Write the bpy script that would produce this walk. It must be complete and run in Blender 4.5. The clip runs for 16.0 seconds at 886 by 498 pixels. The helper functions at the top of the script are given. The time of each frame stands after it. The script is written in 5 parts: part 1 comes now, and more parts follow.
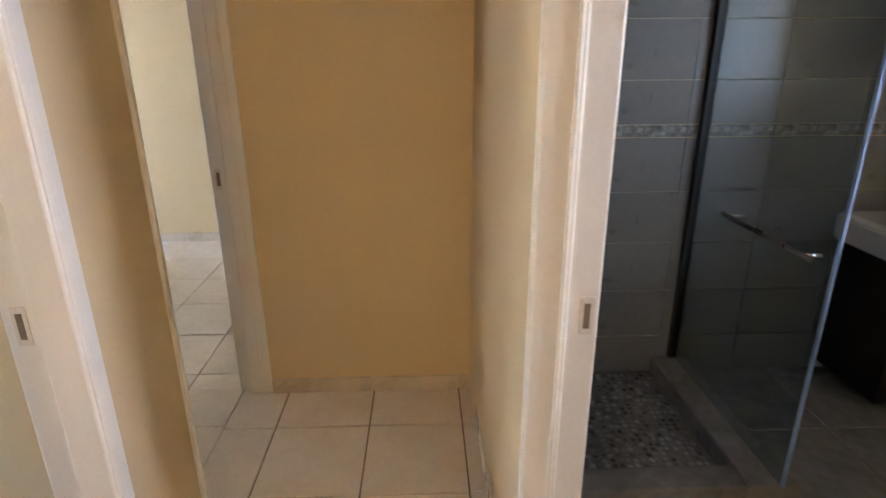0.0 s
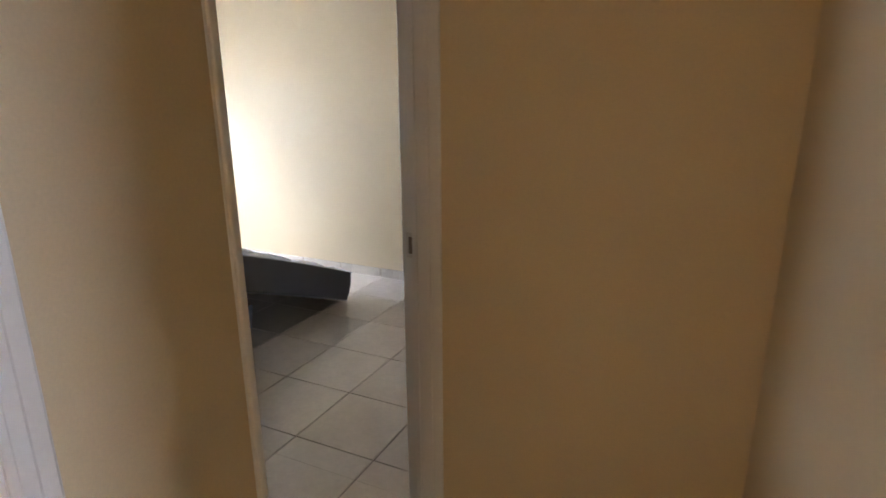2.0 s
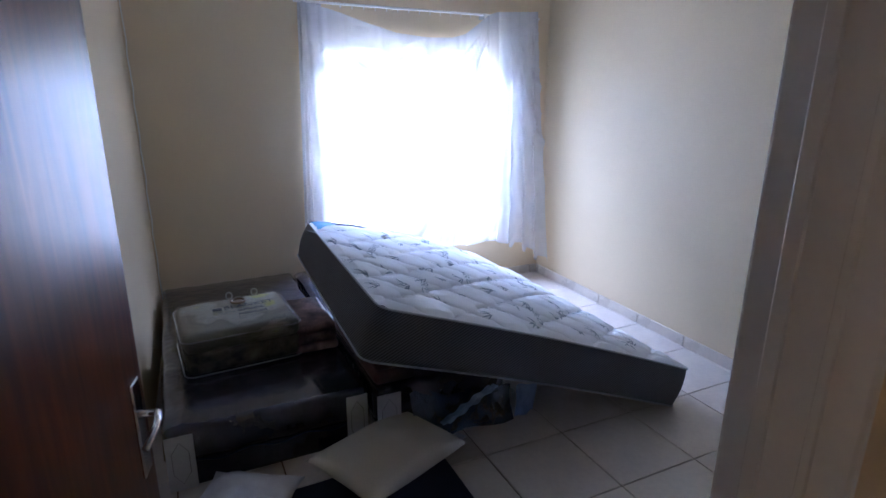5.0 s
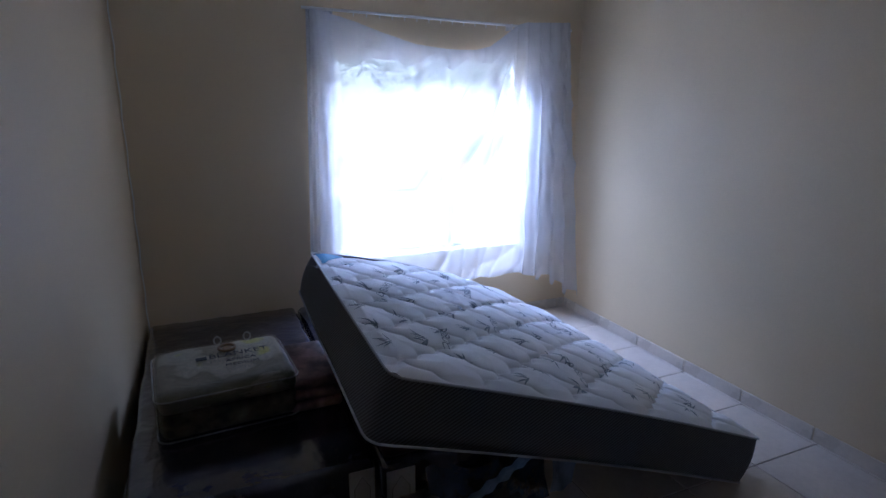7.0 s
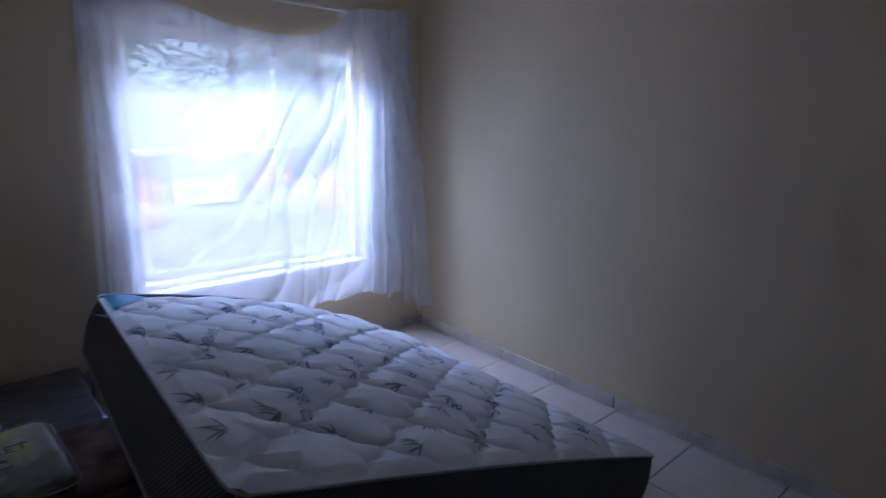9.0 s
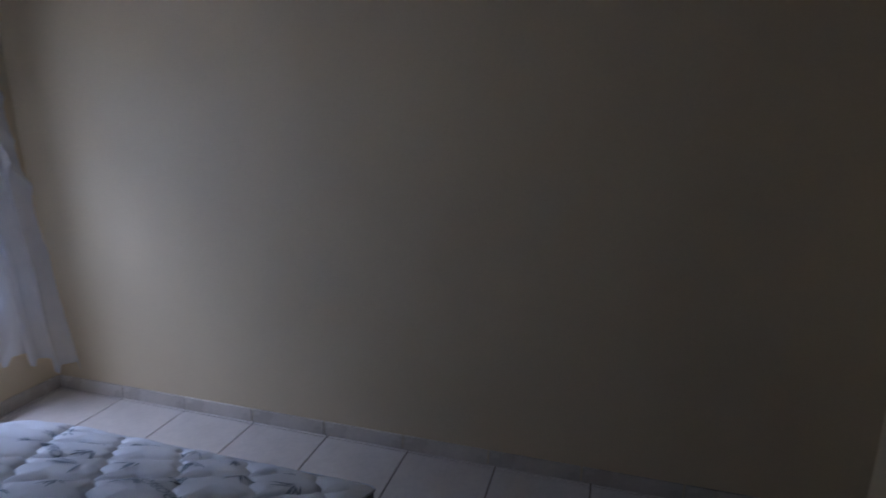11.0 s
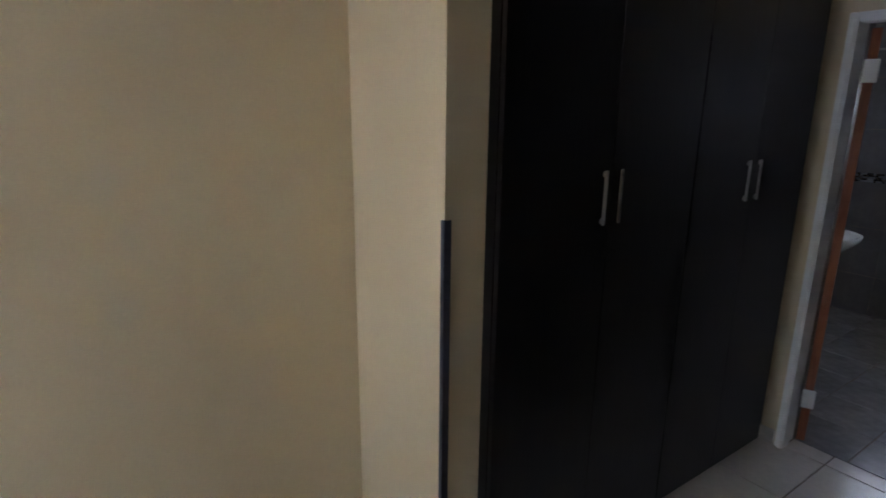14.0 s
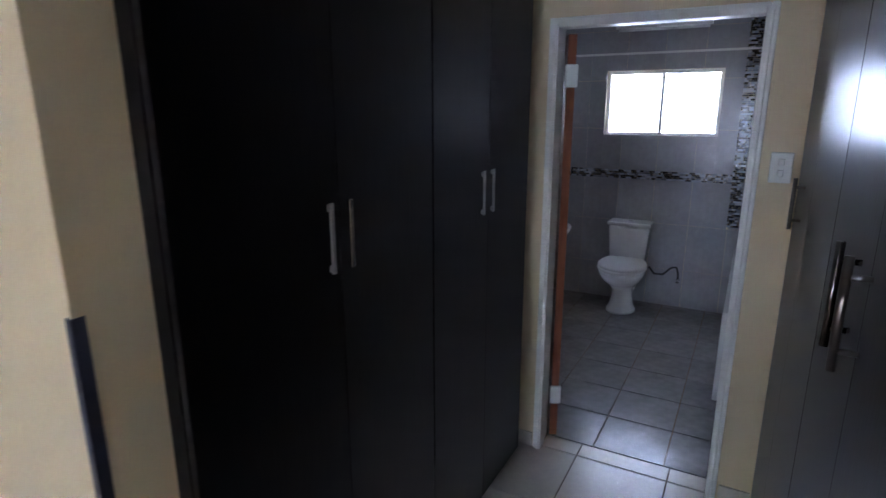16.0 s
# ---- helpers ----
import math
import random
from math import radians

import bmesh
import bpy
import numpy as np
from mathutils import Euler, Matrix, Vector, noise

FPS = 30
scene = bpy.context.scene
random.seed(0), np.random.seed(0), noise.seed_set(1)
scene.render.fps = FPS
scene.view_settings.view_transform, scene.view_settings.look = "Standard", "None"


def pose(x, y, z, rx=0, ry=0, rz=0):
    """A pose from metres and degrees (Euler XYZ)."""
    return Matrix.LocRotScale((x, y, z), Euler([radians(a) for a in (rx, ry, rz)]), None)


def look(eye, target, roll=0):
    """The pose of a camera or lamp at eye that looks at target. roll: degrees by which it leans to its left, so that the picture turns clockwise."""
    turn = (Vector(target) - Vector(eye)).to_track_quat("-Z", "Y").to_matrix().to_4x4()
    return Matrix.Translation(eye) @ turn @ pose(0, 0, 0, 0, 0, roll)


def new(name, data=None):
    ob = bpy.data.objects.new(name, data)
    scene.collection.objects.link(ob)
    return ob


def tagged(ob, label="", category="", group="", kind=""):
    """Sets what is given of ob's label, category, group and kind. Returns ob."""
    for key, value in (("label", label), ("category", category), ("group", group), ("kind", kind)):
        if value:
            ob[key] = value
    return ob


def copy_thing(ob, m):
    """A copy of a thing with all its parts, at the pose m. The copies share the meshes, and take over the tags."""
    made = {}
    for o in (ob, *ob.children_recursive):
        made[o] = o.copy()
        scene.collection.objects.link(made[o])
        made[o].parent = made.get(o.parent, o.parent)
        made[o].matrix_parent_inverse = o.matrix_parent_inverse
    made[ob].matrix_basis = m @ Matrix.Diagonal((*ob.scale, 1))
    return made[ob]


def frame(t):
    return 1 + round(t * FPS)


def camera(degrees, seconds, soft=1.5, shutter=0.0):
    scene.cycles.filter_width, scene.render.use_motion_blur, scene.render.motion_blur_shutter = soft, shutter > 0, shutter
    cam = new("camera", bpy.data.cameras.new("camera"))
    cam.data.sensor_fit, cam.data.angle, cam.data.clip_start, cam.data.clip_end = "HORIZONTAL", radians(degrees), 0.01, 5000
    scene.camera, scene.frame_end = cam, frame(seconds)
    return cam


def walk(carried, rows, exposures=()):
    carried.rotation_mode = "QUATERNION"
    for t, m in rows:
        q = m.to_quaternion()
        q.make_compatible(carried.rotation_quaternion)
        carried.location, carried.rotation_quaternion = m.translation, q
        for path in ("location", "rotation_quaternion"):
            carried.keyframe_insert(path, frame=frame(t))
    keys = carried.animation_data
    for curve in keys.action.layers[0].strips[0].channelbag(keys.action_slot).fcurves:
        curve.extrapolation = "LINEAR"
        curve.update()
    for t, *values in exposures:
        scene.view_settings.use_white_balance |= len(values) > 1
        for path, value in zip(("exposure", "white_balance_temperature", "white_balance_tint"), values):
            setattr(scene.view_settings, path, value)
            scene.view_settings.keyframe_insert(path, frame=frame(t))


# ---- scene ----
cam = camera(76.4, 16.0, shutter=0.35)
PATH = [
    (0, (0.795, -2.393, 1.577), (0.858, -0.507, 0.915), -0.3),
    (0.5, (0.788, -2.231, 1.592), (0.666, -0.329, 0.987), -0.2),
    (1, (0.849, -2.031, 1.613), (0.525, -0.137, 1.056), -0.7),
    (1.5, (0.863, -1.79, 1.602), (0.241, 0.032, 1.062), -0.4),
    (2, (0.822, -1.608, 1.573), (-0.012, 0.128, 1.034), -0.4),
    (2.5, (0.733, -1.43, 1.58), (-0.279, 0.209, 1.041), 0.1),
    (3, (0.665, -1.208, 1.571), (-0.532, 0.301, 1.032), 0.2),
    (3.5, (0.602, -0.964, 1.595), (-0.843, 0.305, 1.047), 0.2),
    (4, (0.515, -0.785, 1.587), (-1.076, 0.297, 1.039), -0.0),
    (4.5, (0.379, -0.66, 1.639), (-1.276, 0.317, 1.085), 0.2),
    (5, (0.275, -0.536, 1.692), (-1.457, 0.29, 1.127), 0.4),
    (7.5, (-0.264, -0.349, 1.644), (-2.032, 0.449, 1.158), 1.0),
    (8, (-0.374, -0.289, 1.622), (-2.107, 0.584, 1.14), 1.0),
    (8.5, (-0.498, -0.248, 1.617), (-2.157, 0.76, 1.135), 1.1),
    (9, (-0.652, -0.227, 1.589), (-2.104, 1.068, 1.127), 1.1),
    (9.5, (-0.779, -0.211, 1.585), (-2.016, 1.293, 1.128), 1.0),
    (10, (-0.851, -0.07, 1.606), (-1.923, 1.553, 1.141), 0.4),
    (12.5, (-0.846, 0.341, 1.657), (-0.393, 2.227, 1.166), 1.1),
    (13, (-0.799, 0.49, 1.684), (-0.105, 2.295, 1.177), 0.8),
    (13.5, (-0.718, 0.593, 1.675), (0.194, 2.304, 1.182), 0.6),
    (14, (-0.651, 0.655, 1.689), (0.464, 2.239, 1.191), 0.6),
    (14.5, (-0.594, 0.753, 1.686), (0.724, 2.173, 1.191), 0.4),
    (15, (-0.534, 0.857, 1.699), (0.975, 2.075, 1.208), 0.2),
    (15.5, (-0.451, 0.904, 1.709), (1.178, 1.954, 1.218), -0.0),
    (16, (-0.257, 0.935, 1.714), (1.445, 1.863, 1.225), -0.1),
]
EXPOSURE = [(0.0, 4.45, 7000, 18), (1.5, 3.85, 6900, 18), (2.5, 3.45, 6400, 20), (3.5, 3.1, 5650, 23), (5.0, 2.8, 5200, 25),
            (7.5, 1.5, 5150, 26), (9.0, 1.1, 5150, 29), (10.2, 0.65, 5250, 28), (12.5, 2.55, 6250, 19), (13.5, 3.1, 6400, 19), (14.3, 3.65, 6400, 18), (15.0, 3.85, 6300, 19), (16.0, 4.1, 5900, 21)]
walk(cam, [(t, look(*r)) for t, *r in PATH], EXPOSURE)

# ---- world, sun, daylight ----
world = bpy.data.worlds.new("sky")
scene.world = world
world.use_nodes = True
wn = world.node_tree
sky = wn.nodes.new("ShaderNodeTexSky")
sky.sky_type = "NISHITA"
sky.sun_disc = False
sky.sun_elevation = radians(45.7)
sky.sun_rotation = radians(39.8)
wn.links.new(sky.outputs[0], wn.nodes["Background"].inputs[0])
wn.nodes["Background"].inputs[1].default_value = 0.15
sun = new("sun", bpy.data.lights.new("sun", "SUN"))
sun.data.energy = 5.0
sun.data.angle = radians(0.6)
sun.data.color = (1.0, 0.95, 0.88)
sun.matrix_world = look((10, 12, 16), (0, 0, 0))
# added area lamp, out of view, standing in for open sky above the bedroom window
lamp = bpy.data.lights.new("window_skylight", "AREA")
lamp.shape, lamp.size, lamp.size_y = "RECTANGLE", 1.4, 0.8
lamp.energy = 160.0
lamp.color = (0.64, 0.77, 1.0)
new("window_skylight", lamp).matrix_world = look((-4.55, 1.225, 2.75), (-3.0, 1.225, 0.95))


# ---- materials ----
def nodes_of(name):
    m = bpy.data.materials.new(name)
    m.use_nodes = True
    return m, m.node_tree.nodes, m.node_tree.links, m.node_tree.nodes["Principled BSDF"]


def surface(name, color, rough=0.6, metal=0.0, grain=60.0, spread=0.08, stain=0.08, stain_scale=1.3, bump=0.1,
            bump_scale=None, stretch=(1, 1, 1), island=0.0, per_object=0.0, coat=0.0, depth=0.002):
    """A surface with fine grain, broad staining, relief and some change of gloss."""
    m, n, l, b = nodes_of(name)
    tc = n.new("ShaderNodeTexCoord")
    mp = n.new("ShaderNodeMapping")
    mp.inputs["Scale"].default_value = stretch
    l.new(tc.outputs["Object"], mp.inputs["Vector"])
    fine = n.new("ShaderNodeTexNoise")
    fine.inputs["Scale"].default_value = grain
    fine.inputs["Detail"].default_value = 6
    broad = n.new("ShaderNodeTexNoise")
    broad.inputs["Scale"].default_value = stain_scale
    broad.inputs["Detail"].default_value = 4
    l.new(mp.outputs[0], fine.inputs["Vector"])
    l.new(mp.outputs[0], broad.inputs["Vector"])

    def scaled(src, lo, hi):
        r = n.new("ShaderNodeMapRange")
        r.inputs["From Min"].default_value, r.inputs["From Max"].default_value = 0.3, 0.7
        r.inputs["To Min"].default_value, r.inputs["To Max"].default_value = lo, hi
        l.new(src, r.inputs["Value"])
        return r.outputs[0]

    def times(a, c):
        x = n.new("ShaderNodeMath")
        x.operation = "MULTIPLY"
        l.new(a, x.inputs[0])
        l.new(c, x.inputs[1])
        return x.outputs[0]

    value = times(scaled(fine.outputs["Fac"], 1 - spread, 1 + spread), scaled(broad.outputs["Fac"], 1 - stain, 1 + stain * 0.5))
    if island:
        g = n.new("ShaderNodeNewGeometry")
        r = n.new("ShaderNodeMapRange")
        r.inputs["To Min"].default_value, r.inputs["To Max"].default_value = 1 - island, 1 + island
        l.new(g.outputs["Random Per Island"], r.inputs["Value"])
        value = times(value, r.outputs[0])
    if per_object:
        g = n.new("ShaderNodeObjectInfo")
        r = n.new("ShaderNodeMapRange")
        r.inputs["To Min"].default_value, r.inputs["To Max"].default_value = 1 - per_object, 1 + per_object
        l.new(g.outputs["Random"], r.inputs["Value"])
        value = times(value, r.outputs[0])
    v = n.new("ShaderNodeVectorMath")
    v.operation = "SCALE"
    v.inputs[0].default_value = color
    l.new(value, v.inputs["Scale"])
    l.new(v.outputs[0], b.inputs["Base Color"])
    l.new(scaled(broad.outputs["Fac"], max(0.02, rough - 0.06), min(1, rough + 0.06)), b.inputs["Roughness"])
    b.inputs["Metallic"].default_value = metal
    b.inputs["Coat Weight"].default_value = coat
    b.inputs["Coat Roughness"].default_value = 0.12
    if bump:
        bn = n.new("ShaderNodeTexNoise")
        bn.inputs["Scale"].default_value = bump_scale or grain
        bn.inputs["Detail"].default_value = 4
        l.new(mp.outputs[0], bn.inputs["Vector"])
        bp = n.new("ShaderNodeBump")
        bp.inputs["Strength"].default_value = bump
        bp.inputs["Distance"].default_value = depth
        l.new(bn.outputs["Fac"], bp.inputs["Height"])
        l.new(bp.outputs[0], b.inputs["Normal"])
    return m


def wood(name, dark, light, rough=0.3, scale=7.0, coat=0.4, gloss=0.5):
    m, n, l, b = nodes_of(name)
    tc = n.new("ShaderNodeTexCoord")
    mp = n.new("ShaderNodeMapping")
    mp.inputs["Scale"].default_value = (6, 6, 0.5)
    l.new(tc.outputs["Object"], mp.inputs["Vector"])
    a = n.new("ShaderNodeTexNoise")
    a.inputs["Scale"].default_value, a.inputs["Detail"].default_value = scale, 8
    a.inputs["Distortion"].default_value = 0.6
    l.new(mp.outputs[0], a.inputs["Vector"])
    r = n.new("ShaderNodeValToRGB")
    r.color_ramp.elements[0].position, r.color_ramp.elements[1].position = 0.32, 0.7
    r.color_ramp.elements[0].color, r.color_ramp.elements[1].color = (*dark, 1), (*light, 1)
    l.new(a.outputs["Fac"], r.inputs[0])
    l.new(r.outputs[0], b.inputs["Base Color"])
    b.inputs["Roughness"].default_value = rough
    b.inputs["Specular IOR Level"].default_value = gloss
    b.inputs["Coat Weight"].default_value = coat
    b.inputs["Coat Roughness"].default_value = 0.18
    bp = n.new("ShaderNodeBump")
    bp.inputs["Strength"].default_value, bp.inputs["Distance"].default_value = 0.12, 0.002
    l.new(a.outputs["Fac"], bp.inputs["Height"])
    l.new(bp.outputs[0], b.inputs["Normal"])
    return m


def glass(name, tint=(0.93, 0.97, 0.97), rough=0.0, mirror=0.1):
    """Thin clear sheet: mostly passes light, with a little gloss."""
    m, n, l, b = nodes_of(name)
    n.remove(b)
    t = n.new("ShaderNodeBsdfTransparent")
    t.inputs[0].default_value = (*tint, 1)
    g = n.new("ShaderNodeBsdfGlossy")
    g.inputs["Roughness"].default_value = max(rough, 0.02)
    f = n.new("ShaderNodeLayerWeight")
    p = n.new("ShaderNodeMath")
    p.operation = "POWER"
    l.new(f.outputs["Facing"], p.inputs[0])
    p.inputs[1].default_value = 4.0
    q = n.new("ShaderNodeMapRange")
    q.inputs["To Min"].default_value, q.inputs["To Max"].default_value = 0.04, 0.7
    l.new(p.outputs[0], q.inputs["Value"])
    x = n.new("ShaderNodeMixShader")
    l.new(q.outputs[0], x.inputs[0])
    l.new(t.outputs[0], x.inputs[1])
    l.new(g.outputs[0], x.inputs[2])
    l.new(x.outputs[0], n["Material Output"].inputs[0])
    return m


def sheer(name, color, clear, through_share=0.34):
    m, n, l, b = nodes_of(name)
    n.remove(b)
    tc = n.new("ShaderNodeTexCoord")
    w = n.new("ShaderNodeTexNoise")
    w.inputs["Scale"].default_value, w.inputs["Detail"].default_value = 9, 5
    l.new(tc.outputs["Object"], w.inputs["Vector"])
    r = n.new("ShaderNodeMapRange")
    r.inputs["From Min"].default_value, r.inputs["From Max"].default_value = 0.3, 0.7
    r.inputs["To Min"].default_value, r.inputs["To Max"].default_value = clear - 0.025, clear + 0.025
    l.new(w.outputs["Fac"], r.inputs["Value"])
    d = n.new("ShaderNodeBsdfDiffuse")
    tl = n.new("ShaderNodeBsdfTranslucent")
    tr = n.new("ShaderNodeBsdfTransparent")
    for s in (d, tl):
        s.inputs[0].default_value = (*color, 1)
    a = n.new("ShaderNodeMixShader")
    a.inputs[0].default_value = through_share
    l.new(d.outputs[0], a.inputs[1])
    l.new(tl.outputs[0], a.inputs[2])
    c = n.new("ShaderNodeMixShader")
    l.new(r.outputs[0], c.inputs[0])
    l.new(a.outputs[0], c.inputs[1])
    l.new(tr.outputs[0], c.inputs[2])
    l.new(c.outputs[0], n["Material Output"].inputs[0])
    return m


def glow(name, low, high, strength, z0, z1):
    """Emission that stands in for bright far distance: paler towards the top."""
    m, n, l, b = nodes_of(name)
    n.remove(b)
    tc = n.new("ShaderNodeTexCoord")
    s = n.new("ShaderNodeSeparateXYZ")
    l.new(tc.outputs["Object"], s.inputs[0])
    r = n.new("ShaderNodeMapRange")
    r.inputs["From Min"].default_value, r.inputs["From Max"].default_value = z0, z1
    l.new(s.outputs["Z"], r.inputs["Value"])
    c = n.new("ShaderNodeValToRGB")
    c.color_ramp.elements[0].color, c.color_ramp.elements[1].color = (*low, 1), (*high, 1)
    l.new(r.outputs[0], c.inputs[0])
    e = n.new("ShaderNodeEmission")
    e.inputs[1].default_value = strength
    l.new(c.outputs[0], e.inputs[0])
    l.new(e.outputs[0], n["Material Output"].inputs[0])
    return m


M_WALL = surface("cream_wall_paint", (0.72, 0.585, 0.375), 0.5, grain=180, spread=0.025, stain=0.05, bump=0.25, bump_scale=120, depth=0.001)
M_CEIL = surface("white_ceiling_paint", (0.76, 0.74, 0.69), 0.8, grain=120, spread=0.03, stain=0.05)
M_FRAME = surface("white_gloss_paint", (0.84, 0.83, 0.79), 0.33, grain=90, spread=0.015, stain=0.03, bump=0.06)
M_TILE = surface("cream_floor_tile", (0.77, 0.70, 0.62), 0.22, grain=45, spread=0.04, stain=0.07, stain_scale=5, bump=0.05, per_object=0.04)
M_SKIRT = surface("cream_skirting_tile", (0.66, 0.59, 0.50), 0.28, grain=45, spread=0.04, stain=0.08, stain_scale=6, bump=0.05, per_object=0.05)
M_GROUT = surface("brown_grout", (0.17, 0.11, 0.07), 0.9, grain=80, spread=0.15, stain=0.25, stain_scale=4)
M_DOOR = wood("red_brown_varnished_wood", (0.085, 0.020, 0.008), (0.20, 0.055, 0.020), 0.28, coat=0.5)
M_EDGE = wood("raw_meranti_edge", (0.22, 0.06, 0.02), (0.34, 0.11, 0.04), 0.4, coat=0.2)
M_CHROME = surface("chrome", (0.75, 0.75, 0.76), 0.14, 1.0, grain=200, spread=0.03, bump=0)
M_STEEL = surface("brushed_steel", (0.62, 0.61, 0.60), 0.3, 1.0, grain=220, spread=0.08, bump=0.05, stretch=(8, 8, 0.4))
M_DARKSTEEL = surface("dark_brushed_steel", (0.20, 0.18, 0.17), 0.3, 1.0, grain=220, spread=0.08, bump=0.05, stretch=(8, 8, 0.4))
M_WARD = wood("espresso_melamine", (0.004, 0.0032, 0.003), (0.009, 0.007, 0.0065), 0.3, scale=14, coat=0.04, gloss=0.35)
M_GREYTILE = surface("grey_wall_tile", (0.36, 0.355, 0.36), 0.2, grain=25, spread=0.06, stain=0.12, stain_scale=4, bump=0.04, per_object=0.05)
M_GREYFLOOR = surface("grey_floor_tile", (0.27, 0.26, 0.25), 0.22, grain=20, spread=0.10, stain=0.2, stain_scale=5, bump=0.06, per_object=0.07)
M_DARKGROUT = surface("grey_grout", (0.09, 0.085, 0.08), 0.9, grain=80, spread=0.15)
M_PALEGROUT = surface("pale_grout", (0.45, 0.44, 0.42), 0.9, grain=80, spread=0.1)
M_CERAMIC = surface("white_ceramic", (0.82, 0.82, 0.80), 0.08, grain=30, spread=0.02, stain=0.03, bump=0, coat=0.6)
M_PLASTIC = surface("white_plastic", (0.78, 0.77, 0.73), 0.35, grain=60, spread=0.02, bump=0)
M_SHADOWHOLE = surface("brown_hole_shade", (0.22, 0.17, 0.13), 0.8)
M_BLACK = surface("black_rubber", (0.02, 0.02, 0.02), 0.6, grain=90)
M_PANE = glass("window_glass")
M_SHOWER = glass("shower_glass", (0.72, 0.80, 0.84), 0.03)
M_GLASSEDGE = surface("glass_edge", (0.25, 0.36, 0.55), 0.15, grain=30, spread=0.05, bump=0)
M_SHEER = sheer("white_net_curtain", (0.93, 0.94, 0.97), 0.37)


# ---- mesh helpers ----
def box(bm, x0, x1, y0, y1, z0, z1, bevel=0.0, seg=1):
    r = bmesh.ops.create_cube(bm, size=1.0, matrix=Matrix.Translation(((x0 + x1) / 2, (y0 + y1) / 2, (z0 + z1) / 2)) @ Matrix.Diagonal((x1 - x0, y1 - y0, z1 - z0, 1)))
    if bevel:
        es = {e for v in r["verts"] for e in v.link_edges}
        bmesh.ops.bevel(bm, geom=list(es), offset=bevel, segments=seg, profile=0.5, affect="EDGES")
    return bm


def tube(bm, points, r, sides=10, closed=False):
    """A round bar through the given points."""
    pts = [Vector(p) for p in points]
    rings = []
    for i, p in enumerate(pts):
        a = pts[i - 1] if i or closed else p
        c = pts[(i + 1) % len(pts)] if i < len(pts) - 1 or closed else p
        d = (c - a).normalized()
        u = d.cross(Vector((0, 0, 1)) if abs(d.z) < 0.9 else Vector((1, 0, 0))).normalized()
        w = d.cross(u)
        rings.append([bm.verts.new(p + r * (math.cos(k * 2 * math.pi / sides) * u + math.sin(k * 2 * math.pi / sides) * w)) for k in range(sides)])
    n = len(rings)
    for i in range(n if closed else n - 1):
        for k in range(sides):
            bm.faces.new((rings[i][k], rings[i][(k + 1) % sides], rings[(i + 1) % n][(k + 1) % sides], rings[(i + 1) % n][k]))
    if not closed:
        bm.faces.new(rings[0][::-1])
        bm.faces.new(rings[-1])
    return bm


def lathe(bm, rings, sides=32):
    """Stacked ovals: (z, x radius, y radius, x centre, y centre)."""
    made = []
    for z, rx, ry, cx, cy in rings:
        made.append([bm.verts.new((cx + rx * math.cos(2 * math.pi * k / sides), cy + ry * math.sin(2 * math.pi * k / sides), z)) for k in range(sides)])
    for a, c in zip(made, made[1:]):
        for k in range(sides):
            bm.faces.new((a[k], a[(k + 1) % sides], c[(k + 1) % sides], c[k]))
    bm.faces.new(made[0][::-1])
    bm.faces.new(made[-1])
    return bm


def sheet(bm, fn, nu, nv):
    """A surface fn(u, v) over the unit square."""
    g = [[bm.verts.new(fn(i / nu, j / nv)) for j in range(nv + 1)] for i in range(nu + 1)]
    for i in range(nu):
        for j in range(nv):
            bm.faces.new((g[i][j], g[i + 1][j], g[i + 1][j + 1], g[i][j + 1]))
    return g


def mesh_of(name, bm, material, smooth=False):
    bmesh.ops.recalc_face_normals(bm, faces=bm.faces[:])
    me = bpy.data.meshes.new(name)
    bm.to_mesh(me)
    bm.free()
    me.materials.append(material)
    if smooth:
        for p in me.polygons:
            p.use_smooth = True
    return me


def part(name, bm, material, parent, label="", smooth=False):
    ob = new(name, mesh_of(name, bm, material, smooth))
    ob.parent = parent
    if label:
        ob["label"] = label
    return ob


def thing(name, label, category, at=None, group="", kind=""):
    ob = new(name)
    ob.empty_display_size = 0.1
    if at is not None:
        ob.matrix_world = at
    return tagged(ob, label, category, group, kind)


def solid(name, bm, material, label, category, kind="", smooth=False, at=None, group=""):
    ob = new(name, mesh_of(name, bm, material, smooth))
    if at is not None:
        ob.matrix_world = at
    return tagged(ob, label, category, group, kind)


def bm_box(*a, **k):
    return box(bmesh.new(), *a, **k)


# ---- plan ----
H = 2.62            # ceiling height
XW = -3.9           # window wall of the bedroom
YN = 2.425          # long wall of the bedroom
TILE = 0.4265
BED = (0.434, 0.441)    # tile pitch in the bedroom
HALL = (0.416, 0.42)    # and in the corridor


def structure(name, boxes, material=M_WALL, label="cream painted plaster wall", category="wall"):
    bm = bmesh.new()
    for b in boxes:
        box(bm, *b)
    return solid(name, bm, material, label, category, "structure")


WIN = (0.50, 1.95, 0.58, 2.0)      # bedroom window: y0, y1, z0, z1
structure("wall_west", [(XW - 0.2, XW, -0.95, WIN[0], 0, H), (XW - 0.2, XW, WIN[1], YN + 0.15, 0, H),
                        (XW - 0.2, XW, WIN[0], WIN[1], 0, WIN[2]), (XW - 0.2, XW, WIN[0], WIN[1], WIN[3], H)])
structure("wall_north", [(XW, 0.215, YN, YN + 0.15, 0, H)])
bm = bmesh.new()
bm.faces.new([bm.verts.new(p) for p in ((0.195, 1.85, 0), (0.335, 1.85, 0), (0.335, YN + 0.15, 0), (0.214, YN + 0.15, 0), (0.212, YN, 0))])
ex = bmesh.ops.extrude_face_region(bm, geom=bm.faces[:])
